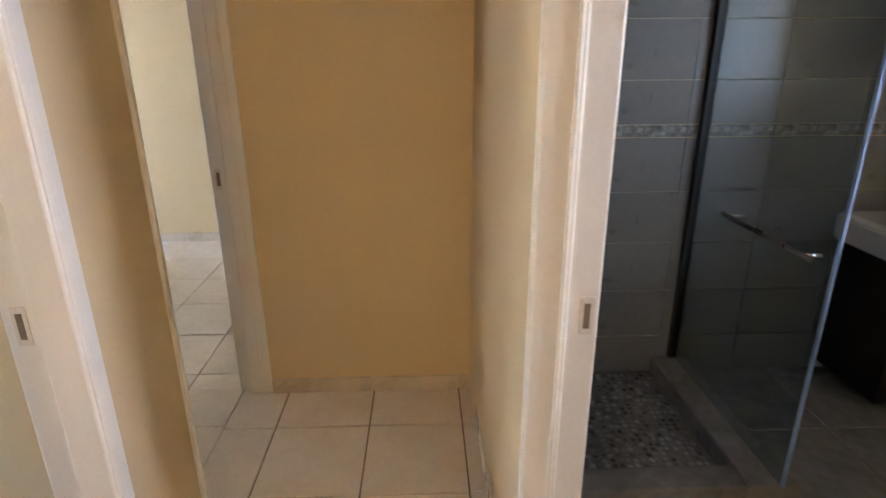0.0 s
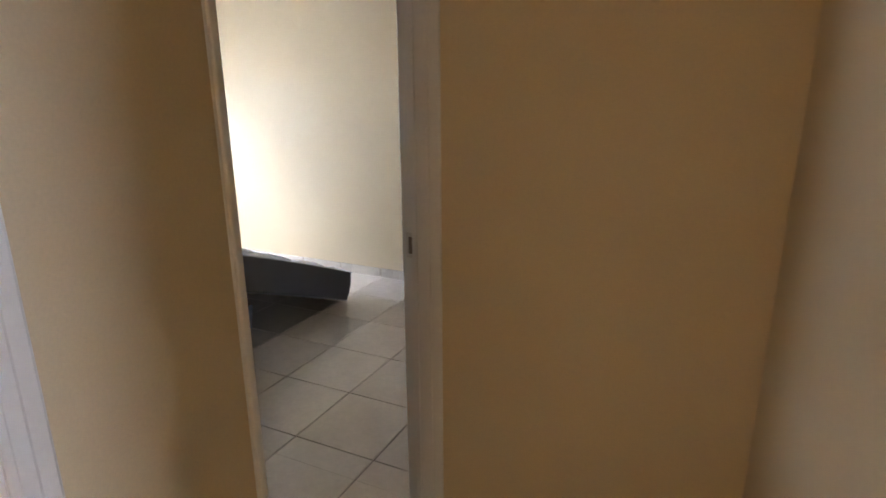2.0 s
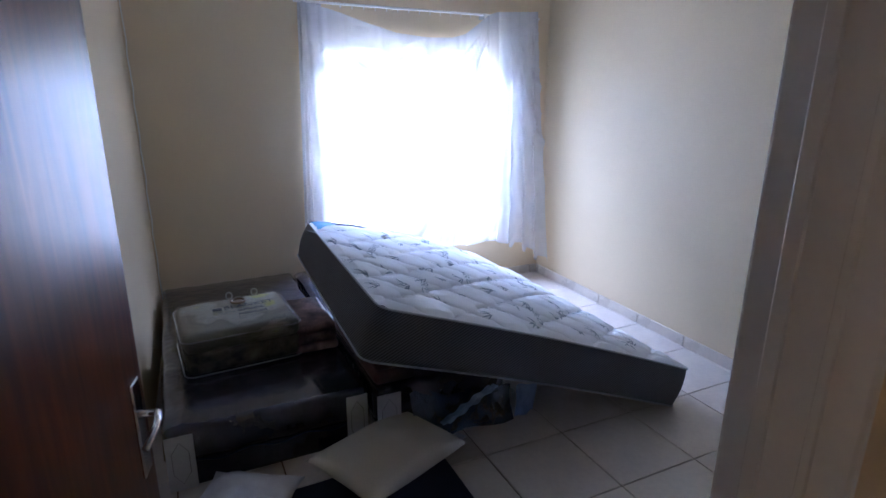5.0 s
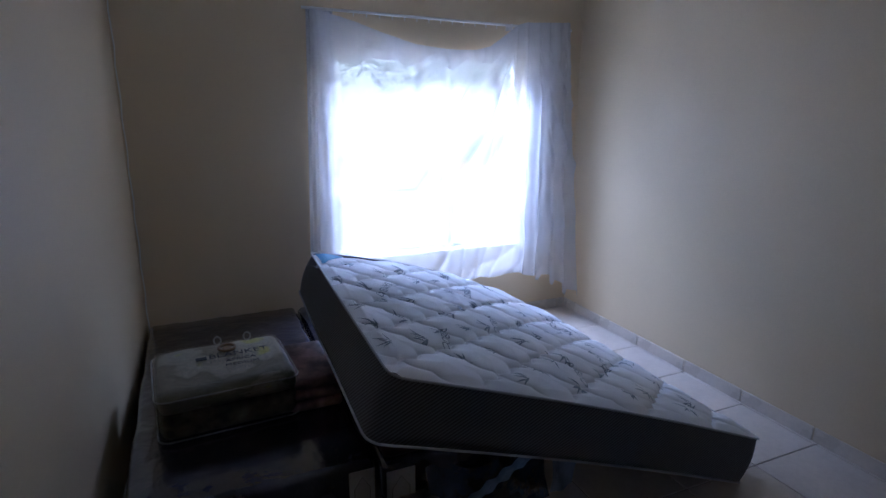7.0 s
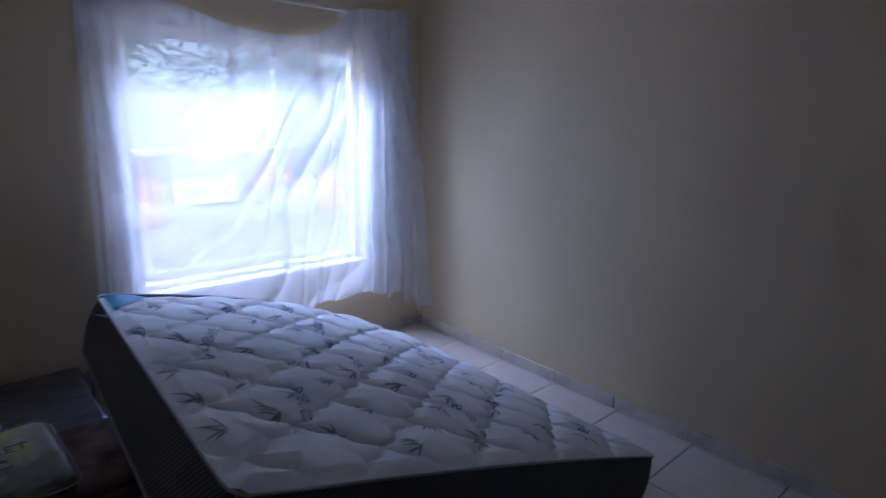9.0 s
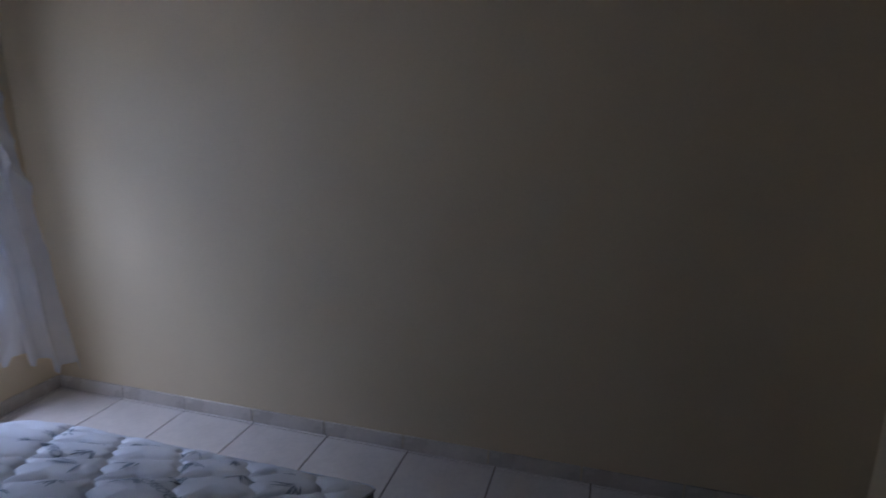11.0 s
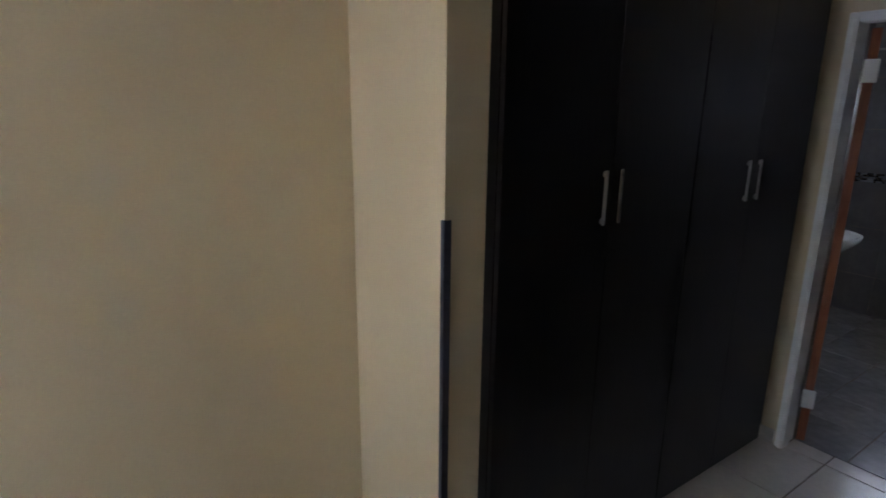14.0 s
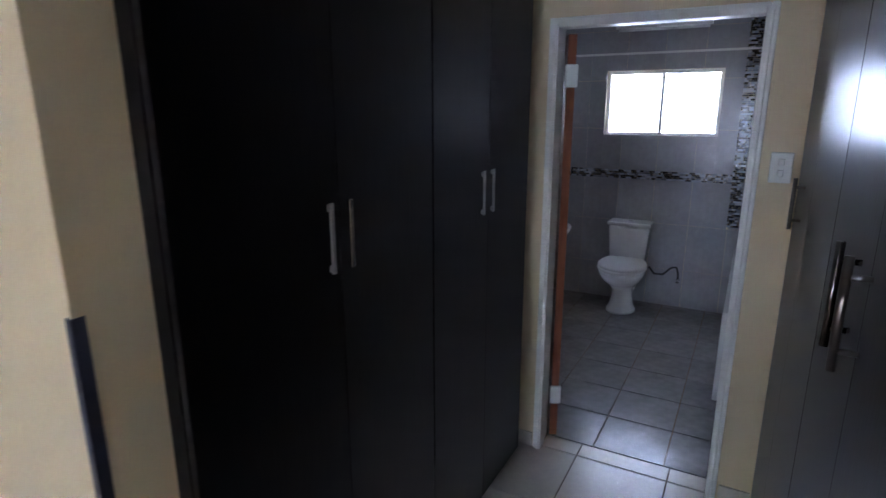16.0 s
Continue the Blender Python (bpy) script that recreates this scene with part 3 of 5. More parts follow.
mattress = thing("mattress", "grey-sided double mattress with white quilted top propped against bed bases", "mattress", mat_at)
bm = bmesh.new()
sheet(bm, lambda u, w: (*rounded(u, w), top_z(*rounded(u, w))), 320, 380)
part("quilted_top", bm, M_TICK, mattress, "white quilted ticking printed with grey leaves", smooth=True)
bm = bmesh.new()
N = 200
ring = []
for k in range(N):
    s = 4 * k / N
    i, f = int(s), s - int(s)
    u, w2 = ((f, 0), (1, f), (1 - f, 1), (0, 1 - f))[i]
    ring.append(rounded(u, w2))
cols = []
for x, y in ring:
    dx, dy = x - MW / 2, y - ML / 2
    col = []
    for j in range(9):
        h = j / 8
        o = 0.012 * math.sin(math.pi * h) * (1 + 0.4 * math.sin(9 * x + 7 * y))
        dd = math.hypot(dx, dy)
        col.append(bm.verts.new((x + dx / dd * o, y + dy / dd * o, 0.004 + (MT - 0.016) * h + bow(x, y))))
    cols.append(col)
for k in range(N):
    for j in range(8):
        bm.faces.new((cols[k][j], cols[(k + 1) % N][j], cols[(k + 1) % N][j + 1], cols[k][j + 1]))
bm.faces.new([c[0] for c in cols])
part("border", bm, M_SIDE, mattress, "dark grey diagonally textured side fabric", smooth=True)
for z in (0.008, MT - 0.010):
    part("piping", tube(bmesh.new(), [(x + (x - MW / 2) * 0.004, y + (y - ML / 2) * 0.004, z + bow(x, y)) for x, y in ring], 0.0042, 6, closed=True), M_PIPE, mattress, smooth=True)
bm = bmesh.new()
MH = ML * 0.957
sheet(bm, lambda u, w: (MW - 0.02 - 0.20 * u * (1 - w * 0.7), MH - 0.02 - 0.14 * w, top_z(MW - 0.02 - 0.20 * u * (1 - w * 0.7), MH - 0.02 - 0.14 * w) + 0.004), 10, 8)
part("corner_patch", bm, M_BLUE, mattress, "bright blue fabric corner patch")
# printed sprigs of narrow leaves on the ticking
rng = random.Random(4)
bm = bmesh.new()
spots = []
for i in range(7):
    for j in range(12):
        sx = 0.13 + i * 0.21 + (0.10 if j % 2 else 0)
        sy = 0.10 + j * 0.152
        if sx > MW - 0.1 or (i + 2 * j) % 5 == 0:
            continue
        spots.append((sx + rng.uniform(-0.02, 0.02), sy + rng.uniform(-0.02, 0.02)))
for sx, sy in spots:
    turn = rng.uniform(-0.6, 0.6) + math.pi / 2
    for k in range(rng.randint(5, 8)):
        a = turn + rng.uniform(-1.2, 1.2)
        ln = rng.uniform(0.045, 0.09)
        ox, oy = sx + rng.uniform(-0.014, 0.014), sy + rng.uniform(-0.012, 0.012)
        hook = rng.uniform(-1, 1)
        ca, sa = math.cos(a), math.sin(a)
        left, right = [], []
        for m in range(5):
            q = m / 4
            wd = 0.0040 * math.sin(math.pi * min(0.98, q * 0.9 + 0.08))
            px, py = ox + ca * ln * q - sa * 0.012 * q * q * hook, oy + sa * ln * q + ca * 0.012 * q * q * hook
            for side, lst in ((1, left), (-1, right)):
                xx, yy = px - sa * wd * side, py + ca * wd * side
                xx, yy = min(max(xx, 0.01), MW - 0.01), min(max(yy, 0.01), ML - 0.01)
                lst.append(bm.verts.new((xx, yy, top_z(xx, yy) + 0.0022)))
        for m in range(4):
            bm.faces.new((left[m], left[m + 1], right[m + 1], right[m]))
tagged(part("leaf_print", bm, M_PRINT, mattress, "grey-green printed leaf sprigs"), kind="stuff")


def lettering(name, text, size, material, parent, m, depth=0.0006, warp=None):
    cu = bpy.data.curves.new(name, "FONT")
    cu.body, cu.size, cu.extrude, cu.align_x, cu.align_y = text, size, depth, "CENTER", "CENTER"
    tmp = new(name, cu)
    me = bpy.data.meshes.new_from_object(tmp.evaluated_get(bpy.context.evaluated_depsgraph_get()))
    bpy.data.objects.remove(tmp)
    bpy.data.curves.remove(cu)
    me.transform(m)
    if warp:
        for vt in me.vertices:
            vt.co.z = warp(vt.co.x, vt.co.y) + vt.co.z
    me.materials.clear()
    me.materials.append(material)
    ob = new(name, me)
    ob.parent = parent
    return ob


bpy.context.view_layer.update()
for sx, sy, a in ((0.42, 1.50, 200), (0.95, 1.58, 190), (0.72, 1.10, 205), (0.28, 0.92, 200), (1.15, 1.02, 195), (0.55, 0.55, 200), (1.05, 0.48, 190)):
    lettering("printed_word", "BAMBOO", 0.055, M_PRINT, mattress, Matrix.Translation((sx, sy, 0.0025)) @ Matrix.Rotation(radians(a - 40), 4, "Z"), 0.0, top_z)

# ---- bed bases wrapped in plastic ----
M_WRAP = surface("dark_fabric_under_clear_plastic", (0.034, 0.034, 0.049), 0.13, grain=9, spread=0.3, stain=0.3, stain_scale=4, bump=0.8, bump_scale=11, depth=0.016, coat=1.0)
M_BLUEWRAP = surface("loose_blue_tinted_plastic", (0.022, 0.034, 0.07), 0.18, grain=14, spread=0.3, stain=0.3, bump=0.9, bump_scale=22, depth=0.016, coat=1.0)
M_LABEL = surface("white_card_label", (0.60, 0.60, 0.60), 0.6, grain=120, spread=0.05)
M_LINE = surface("grey_print_line", (0.22, 0.22, 0.24), 0.7)
BH = 0.315


def bed_base(x0, x1, ya, yb, label, mat, corners):
    base = thing("bed_base", label, "bed base", pose(0, 0, 0), "bed bases on the floor")

    def soft(u, w):
        return 0.004 * math.sin(31 * u + 3 * w) + 0.003 * math.sin(47 * w + 9 * u)
    part("lower_frame", bm_box(x0 + 0.012, x1 - 0.012, ya + 0.012, yb - 0.012, 0.012, BH * 0.42, bevel=0.012, seg=2), mat, base)
    bm = bmesh.new()
    box(bm, x0, x1, ya, yb, BH * 0.45, BH, bevel=0.03, seg=4)
    bmesh.ops.subdivide_edges(bm, edges=[e for e in bm.edges if e.calc_length() > 0.3], cuts=14, use_grid_fill=True)
    for vt in bm.verts:
        vt.co += Vector((soft(vt.co.y * 3, vt.co.z), soft(vt.co.x * 3, vt.co.z * 2), soft(vt.co.x, vt.co.y) - 0.003)) * (1.0 if vt.co.z > BH * 0.5 else 0.3)
    part("upholstered_top", bm, mat, base, "dark upholstered top in shiny clear plastic", smooth=True)
    part("seam_fold", tube(bmesh.new(), [(x1 + 0.001, ya + 0.04 + (yb - ya - 0.08) * k / 16, BH * 0.44 + 0.012 * math.sin(k * 1.3)) for k in range(17)], 0.005, 6), M_BLUEWRAP, base, "crumpled plastic fold", smooth=True)
    for fx in (x0 + 0.08, x1 - 0.08):
        for fy in (ya + 0.08, yb - 0.08):
            part("foot", tube(bmesh.new(), [(fx, fy, 0), (fx, fy, 0.014)], 0.022, 10), M_BLACK, base)
    for s0, s1 in corners:
        lab = part("corner_label", bm_box(x1 + 0.004, x1 + 0.007, s0, s1, 0.02, BH - 0.035, bevel=0.001), M_LABEL, base, "white card corner label with a printed lozenge")
        cy, hw = (s0 + s1) / 2, (s1 - s0) * 0.3
        part("printed_lozenge", tube(bmesh.new(), [(x1 + 0.0075, cy, 0.05), (x1 + 0.0075, cy + hw, 0.10), (x1 + 0.0075, cy + hw, 0.20), (x1 + 0.0075, cy, 0.25), (x1 + 0.0075, cy - hw, 0.20), (x1 + 0.0075, cy - hw, 0.10)], 0.0015, 5, closed=True), M_LINE, lab)
    return base


bed_base(-3.87, -2.02, -0.715, 0.165, "dark bed base wrapped in shiny clear plastic with card labels", M_WRAP, ((-0.712, -0.60), (0.06, 0.163)))
bed_base(-3.85, -1.97, 0.185, 0.90, "dark bed base in blue-tinted plastic under the mattress", M_WRAP, ((0.195, 0.315),))

# ---- things on and round the bases ----
def cushion(bm, sx, sy, sz, nx=24, ny=24, power=0.35, seam=0.0, noise_amp=0.0, seed=0.0):
    """A stuffed pad: two domed sheets meeting in a seam, pinched at the corners."""
    def z_of(u, w):
        e = max(0.0, (1 - (2 * u - 1) ** 2) * (1 - (2 * w - 1) ** 2))
        return sz / 2 * e ** power
    def xy(u, w):
        a, c = 2 * u - 1, 2 * w - 1
        pin = 1 - 0.10 * (1 - abs(a) ** 2) * abs(c) ** 6
        pin2 = 1 - 0.10 * (1 - abs(c) ** 2) * abs(a) ** 6
        return a * sx / 2 * pin2, c * sy / 2 * pin
    for s in (1, -1):
        def fn(u, w):
            x, y = xy(u, w)
            wob = noise_amp * noise.noise(Vector((x * 9 + seed, y * 9, s * 3.0))) * min(1, 6 * min(u, 1 - u, w, 1 - w))
            return (x, y, s * z_of(u, w) + wob)
        sheet(bm, fn, nx, ny)
    bmesh.ops.remove_doubles(bm, verts=bm.verts[:], dist=0.0006)
    return bm


def floral_blanket():
    """Woolly cloth with big soft flowers in cream and yellow-green on olive grey."""
    m, n, l, b = nodes_of("olive_cream_floral_blanket")
    tc = n.new("ShaderNodeTexCoord")
    warp = n.new("ShaderNodeTexNoise")
    warp.inputs["Scale"].default_value = 7
    mixv = n.new("ShaderNodeMixRGB")
    mixv.inputs[0].default_value = 0.10
    l.new(tc.outputs["Object"], mixv.inputs[1])
    l.new(warp.outputs["Color"], mixv.inputs[2])
    big = n.new("ShaderNodeTexVoronoi")
    big.inputs["Scale"].default_value = 5.2
    l.new(mixv.outputs[0], big.inputs["Vector"])
    petal = n.new("ShaderNodeValToRGB")
    petal.color_ramp.elements[0].position, petal.color_ramp.elements[0].color = 0.12, (0.40, 0.37, 0.10, 1)
    petal.color_ramp.elements[1].position, petal.color_ramp.elements[1].color = 0.24, (0.35, 0.33, 0.25, 1)
    for at, col in ((0.47, (0.30, 0.28, 0.21, 1)), (0.54, (0.17, 0.16, 0.11, 1)), (0.9, (0.25, 0.23, 0.17, 1))):
        e = petal.color_ramp.elements.new(at)
        e.color = col
    l.new(big.outputs["Distance"], petal.inputs[0])
    fine = n.new("ShaderNodeTexNoise")
    fine.inputs["Scale"].default_value = 30
    fine.inputs["Detail"].default_value = 6
    mul = n.new("ShaderNodeMixRGB")
    mul.blend_type = "OVERLAY"
    mul.inputs[0].default_value = 0.55
    l.new(petal.outputs[0], mul.inputs[1])
    l.new(fine.outputs["Fac"], mul.inputs[2])
    l.new(mul.outputs[0], b.inputs["Base Color"])
    b.inputs["Roughness"].default_value = 0.9
    bp = n.new("ShaderNodeBump")
    bp.inputs["Strength"].default_value, bp.inputs["Distance"].default_value = 0.5, 0.006
    l.new(fine.outputs["Fac"], bp.inputs["Height"])
    l.new(bp.outputs[0], b.inputs["Normal"])
    return m


M_BLANKET = floral_blanket()
M_BLANKETSIDE = surface("dark_leaf_patterned_blanket", (0.10, 0.09, 0.055), 0.9, grain=16, spread=0.8, stain=0.5, stain_scale=12, bump=0.4, bump_scale=60, depth=0.004)
M_CLEAR = glass("clear_vinyl", (0.93, 0.93, 0.92), 0.1)
M_BADGE = surface("dark_gold_badge", (0.16, 0.09, 0.03), 0.4, grain=60)
M_CREAMCARD = surface("cream_card", (0.50, 0.47, 0.33), 0.7, grain=60)
M_OLIVE = surface("greyish_vinyl_piping", (0.30, 0.29, 0.24), 0.3)
M_INK = surface("dark_ink", (0.03, 0.03, 0.03), 0.7)

bag = thing("blanket_bag", "zipped clear vinyl bag holding a folded grey patterned blanket", "blanket bag", pose(-2.665, -0.338, BH + 0.002, 0, 0, 4))
bw, bd, bh = 0.57, 0.47, 0.235       # along y, along x, height


def puffed(bm, z0, z1, inset, bevel, seed, lump):
    box(bm, -bd / 2 + inset, bd / 2 - inset, -bw / 2 + inset, bw / 2 - inset, z0, z1, bevel=bevel, seg=4)
    bmesh.ops.subdivide_edges(bm, edges=[e for e in bm.edges if e.calc_length() > 0.08], cuts=9, use_grid_fill=True)
    for vt in bm.verts:
        x, y, z = vt.co
        dome = max(0, 1 - (2 * x / bd) ** 4) * max(0, 1 - (2 * y / bw) ** 4)
        if z > (z0 + z1) / 2:
            vt.co.z += 0.012 * dome + lump * noise.noise(Vector((x * 11 + seed, y * 11, 2)))
        vt.co.x += lump * noise.noise(Vector((y * 14, z * 18, 5 + seed)))
        vt.co.y += lump * noise.noise(Vector((x * 14, z * 18, 9 + seed)))
    return bm


part("folded_blanket_lower", puffed(bmesh.new(), 0.006, 0.130, 0.010, 0.035, 3.0, 0.005), M_BLANKETSIDE, bag, "dark leaf-patterned blanket fold", smooth=True)
part("folded_blanket_upper", puffed(bmesh.new(), 0.115, bh - 0.020, 0.009, 0.036, 0.0, 0.004), M_BLANKET, bag, "olive and cream flower-patterned blanket fold", smooth=True)
bm = puffed(bmesh.new(), 0.002, bh - 0.012, 0.0, 0.04, 0.0, 0.004)
v_ = part("vinyl_cover", bm, M_CLEAR, bag, "clear shiny vinyl cover", smooth=True)
v_.visible_shadow = False
for z in (0.012, bh - 0.045):
    r = 0.05
    pts = []
    for k in range(40):
        a = 2 * math.pi * k / 40
        cx = math.copysign(bd / 2 - r, math.cos(a)) if abs(math.cos(a)) > 1e-6 else 0
        cy = math.copysign(bw / 2 - r, math.sin(a)) if abs(math.sin(a)) > 1e-6 else 0
        pts.append((cx + (r + 0.002) * math.cos(a), cy + (r + 0.002) * math.sin(a), z))
    part("piping", tube(bmesh.new(), pts, 0.003, 6, closed=True), M_OLIVE, bag, "clear vinyl piping", smooth=True)
ring_pts = [(-0.085 + 0.036 * math.cos(a * math.pi / 12), 0.03 + 0.036 * math.sin(a * math.pi / 12), bh + 0.009) for a in range(24)]
part("round_badge", tube(bmesh.new(), ring_pts, 0.007, 6, closed=True), M_BADGE, bag, "dark round printed badge", smooth=True)
part("badge_centre", tube(bmesh.new(), [(-0.085, 0.03, bh + 0.004), (-0.085, 0.03, bh + 0.0095)], 0.019, 20), M_BADGE, bag)
for px, tx, wd in ((-0.005, "BLANKET", 0.060), (0.060, "AFRICA", 0.038), (0.108, "MEDIUM", 0.038)):
    lettering("printed_word", tx, wd, M_INK, bag, Matrix.Translation((px, 0.07, bh + 0.010)) @ Matrix.Rotation(radians(90), 4, "Z"))
part("printed_bar", bm_box(-0.02, 0.008, -0.11, -0.065, bh + 0.006, bh + 0.010), M_INK, bag, "dark unreadable printed mark")
for hy in (0.0, 0.135):
    part("cord_loop", tube(bmesh.new(), [(-0.185 + 0.003 * math.sin(a), hy + 0.016 * math.cos(a * math.pi / 6), bh - 0.012 + 0.020 * (1 + math.sin(a * math.pi / 6))) for a in range(12)], 0.004, 6, closed=True), M_CREAMCARD, bag, "pale cord loop", smooth=True)

M_PLAID = surface("pink_grey_folded_blanket", (0.26, 0.15, 0.14), 0.6, grain=12, spread=0.6, stain=0.5, stain_scale=14, bump=0.4, bump_scale=20, depth=0.006, coat=0.5)
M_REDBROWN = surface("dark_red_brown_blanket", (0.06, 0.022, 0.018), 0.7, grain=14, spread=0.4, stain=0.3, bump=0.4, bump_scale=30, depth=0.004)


def folded(name, label, x0, x1, ya, yb, z0, layers, th, mat):
    f = thing(name, label, "folded blanket")
    for k in range(layers):
        bm = bmesh.new()
        j = 0.008 * ((k * 37) % 3 - 1)
        box(bm, x0 + j, x1 - j, ya + j, yb - j * 0.5, z0 + k * th, z0 + (k + 1) * th - 0.002, bevel=th * 0.42, seg=3)
        part("fold", bm, mat, f, smooth=True)
    return f


folded("folded_blanket", "pink and grey patterned blanket folded in plastic on the bed base", -2.92, -2.47, -0.075, 0.15, BH + 0.002, 3, 0.05, M_PLAID)
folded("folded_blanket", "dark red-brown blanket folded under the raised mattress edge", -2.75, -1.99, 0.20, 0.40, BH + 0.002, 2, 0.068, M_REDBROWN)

# loose plastic at the end of the second base: a low flap, a shiny twisted fold and a pale tab
M_PALEWRAP = surface("pale_blue_shiny_plastic", (0.30, 0.38, 0.55), 0.12, grain=14, spread=0.2, bump=0.8, bump_scale=30, depth=0.01, coat=1.0)
wrap = thing("plastic_wrapping", "crumpled blue-tinted plastic wrapping hanging at the bed base", "plastic wrapping")
bm = bmesh.new()
sheet(bm, lambda u, w: (-1.955 + 0.02 * math.sin(9 * u + 4 * w) + 0.05 * (1 - w), 0.36 + 0.56 * u, 0.004 + (0.25 - 0.08 * u) * w + 0.012 * math.sin(14 * u) * w), 30, 12)
part("flap", bm, M_BLUEWRAP, wrap, "dark blue-tinted plastic flap", smooth=True)
for o in (0.0, 0.03):
    bm = bmesh.new()
    sheet(bm, lambda u, w: (-1.90 + 0.025 * math.sin(3 * w) + 0.006 * math.sin(25 * u), 0.49 + 0.27 * u + o + 0.022 * w, 0.10 + 0.14 * u - 0.012 * w + 0.004 * math.sin(19 * u)), 26, 6)
    part("twisted_fold", bm, M_PALEWRAP, wrap, "bright shiny twisted plastic fold", smooth=True)
bm = bmesh.new()
sheet(bm, lambda u, w: (-1.905 + 0.012 * math.sin(5 * u + 3 * w), 0.925 + 0.125 * u, 0.012 + 0.175 * w + 0.006 * math.sin(8 * u)), 12, 10)
part("tab", bm, M_PALEWRAP, wrap, "pale translucent plastic tab", smooth=True)

M_PILLOW = surface("cream_pillow_fabric", (0.62, 0.58, 0.50), 0.85, grain=220, spread=0.05, stain=0.06, stain_scale=6, bump=0.2, bump_scale=14, depth=0.006)
pil = thing("pillow", "plump cream pillow lying on a navy bag", "pillow", Matrix.Translation((-1.765, 0.18, 0.118)) @ Matrix.Rotation(radians(114), 4, "Z") @ Matrix.Rotation(radians(3), 4, "Y"))
part("pillow_body", cushion(bmesh.new(), 0.60, 0.42, 0.15, 30, 24, 0.42, noise_amp=0.010), M_PILLOW, pil, smooth=True)
part("care_tag", bm_box(0.30, 0.335, -0.17, -0.12, -0.004, -0.001), M_LABEL, pil, "small white care tag")
M_NAVY = surface("navy_card", (0.008, 0.014, 0.042), 0.5, grain=140, spread=0.15, stain=0.15, bump=0.2)
M_CORD = surface("black_cord", (0.012, 0.012, 0.014), 0.7)
nb = thing("carrier_bag", "flat navy paper carrier bag with black cord handles on the floor", "bag", pose(-1.605, 0.07, 0.003, 0, 0, 91))
bm = bmesh.new()
box(bm, -0.355, 0.355, -0.2, 0.2, 0.0, 0.028, bevel=0.006, seg=2)
bmesh.ops.subdivide_edges(bm, edges=[e for e in bm.edges if e.calc_length() > 0.2], cuts=8, use_grid_fill=True)
for vt in bm.verts:
    vt.co.z += (0.008 * math.sin(7 * vt.co.x) + 0.006 * math.sin(9 * vt.co.y + 1) + 0.012) * (1 if vt.co.z > 0.01 else 0)
part("bag_body", bm, M_NAVY, nb)
part("cord_handle", tube(bmesh.new(), [(-0.10, -0.19, 0.034), (-0.11, -0.24, 0.02), (-0.06, -0.31, 0.009), (0.03, -0.33, 0.009), (0.07, -0.27, 0.012), (0.05, -0.19, 0.034)], 0.005, 8), M_CORD, nb, "black cord handle", smooth=True)
part("cord_handle", tube(bmesh.new(), [(-0.06, -0.19, 0.034), (-0.05, -0.25, 0.02), (0.0, -0.29, 0.018), (0.06, -0.33, 0.018), (0.10, -0.25, 0.02), (0.10, -0.19, 0.034)], 0.005, 8), M_CORD, nb, "black cord handle", smooth=True)
for dx in (-0.10, 0.07):
    part("eyelet", tube(bmesh.new(), [(dx, -0.175, 0.036), (dx, -0.175, 0.041)], 0.010, 12), M_STEEL, nb)
M_WHITEBAG = surface("white_plastic_bag", (0.66, 0.66, 0.67), 0.35, grain=30, spread=0.06, stain=0.08, bump=0.3, bump_scale=20, depth=0.006)
M_ORANGE = surface("orange_print", (0.55, 0.18, 0.06), 0.5)


def plastic_bag(label, sx, sy, sz, at, seed):
    b_ = thing("plastic_bag", label, "plastic bag", at)
    part("bag_body", cushion(bmesh.new(), sx, sy, sz, 34, 34, 0.5, noise_amp=0.055, seed=seed), M_WHITEBAG, b_, smooth=True)
    return b_


pb = plastic_bag("crumpled white plastic bag with orange print on the floor", 0.36, 0.34, 0.12, pose(-1.58, -0.42, 0.062, 0, 0, 15), 3.0)
for k in range(4):
    part("orange_lettering_bar", bm_box(0.07 + 0.028 * k, 0.085 + 0.028 * k, 0.06, 0.10 + 0.01 * (k % 2), 0.052, 0.056), M_ORANGE, pb, "orange printed bar")
plastic_bag("flat white plastic bag beside the bed base", 0.40, 0.30, 0.10, pose(-1.80, -0.43, 0.06, 0, 0, 60), 8.0)

# thin cable down the corner of the room
cb = thing("wall_cable", "thin pale cable running down the wall corner", "cable")
part("cable", tube(bmesh.new(), [(XW + 0.012, -0.722 + 0.004 * math.sin(k * 2.1), H - 0.01 - k * 0.0955) for k in range(26)], 0.004, 6), M_PLASTIC, cb, smooth=True)

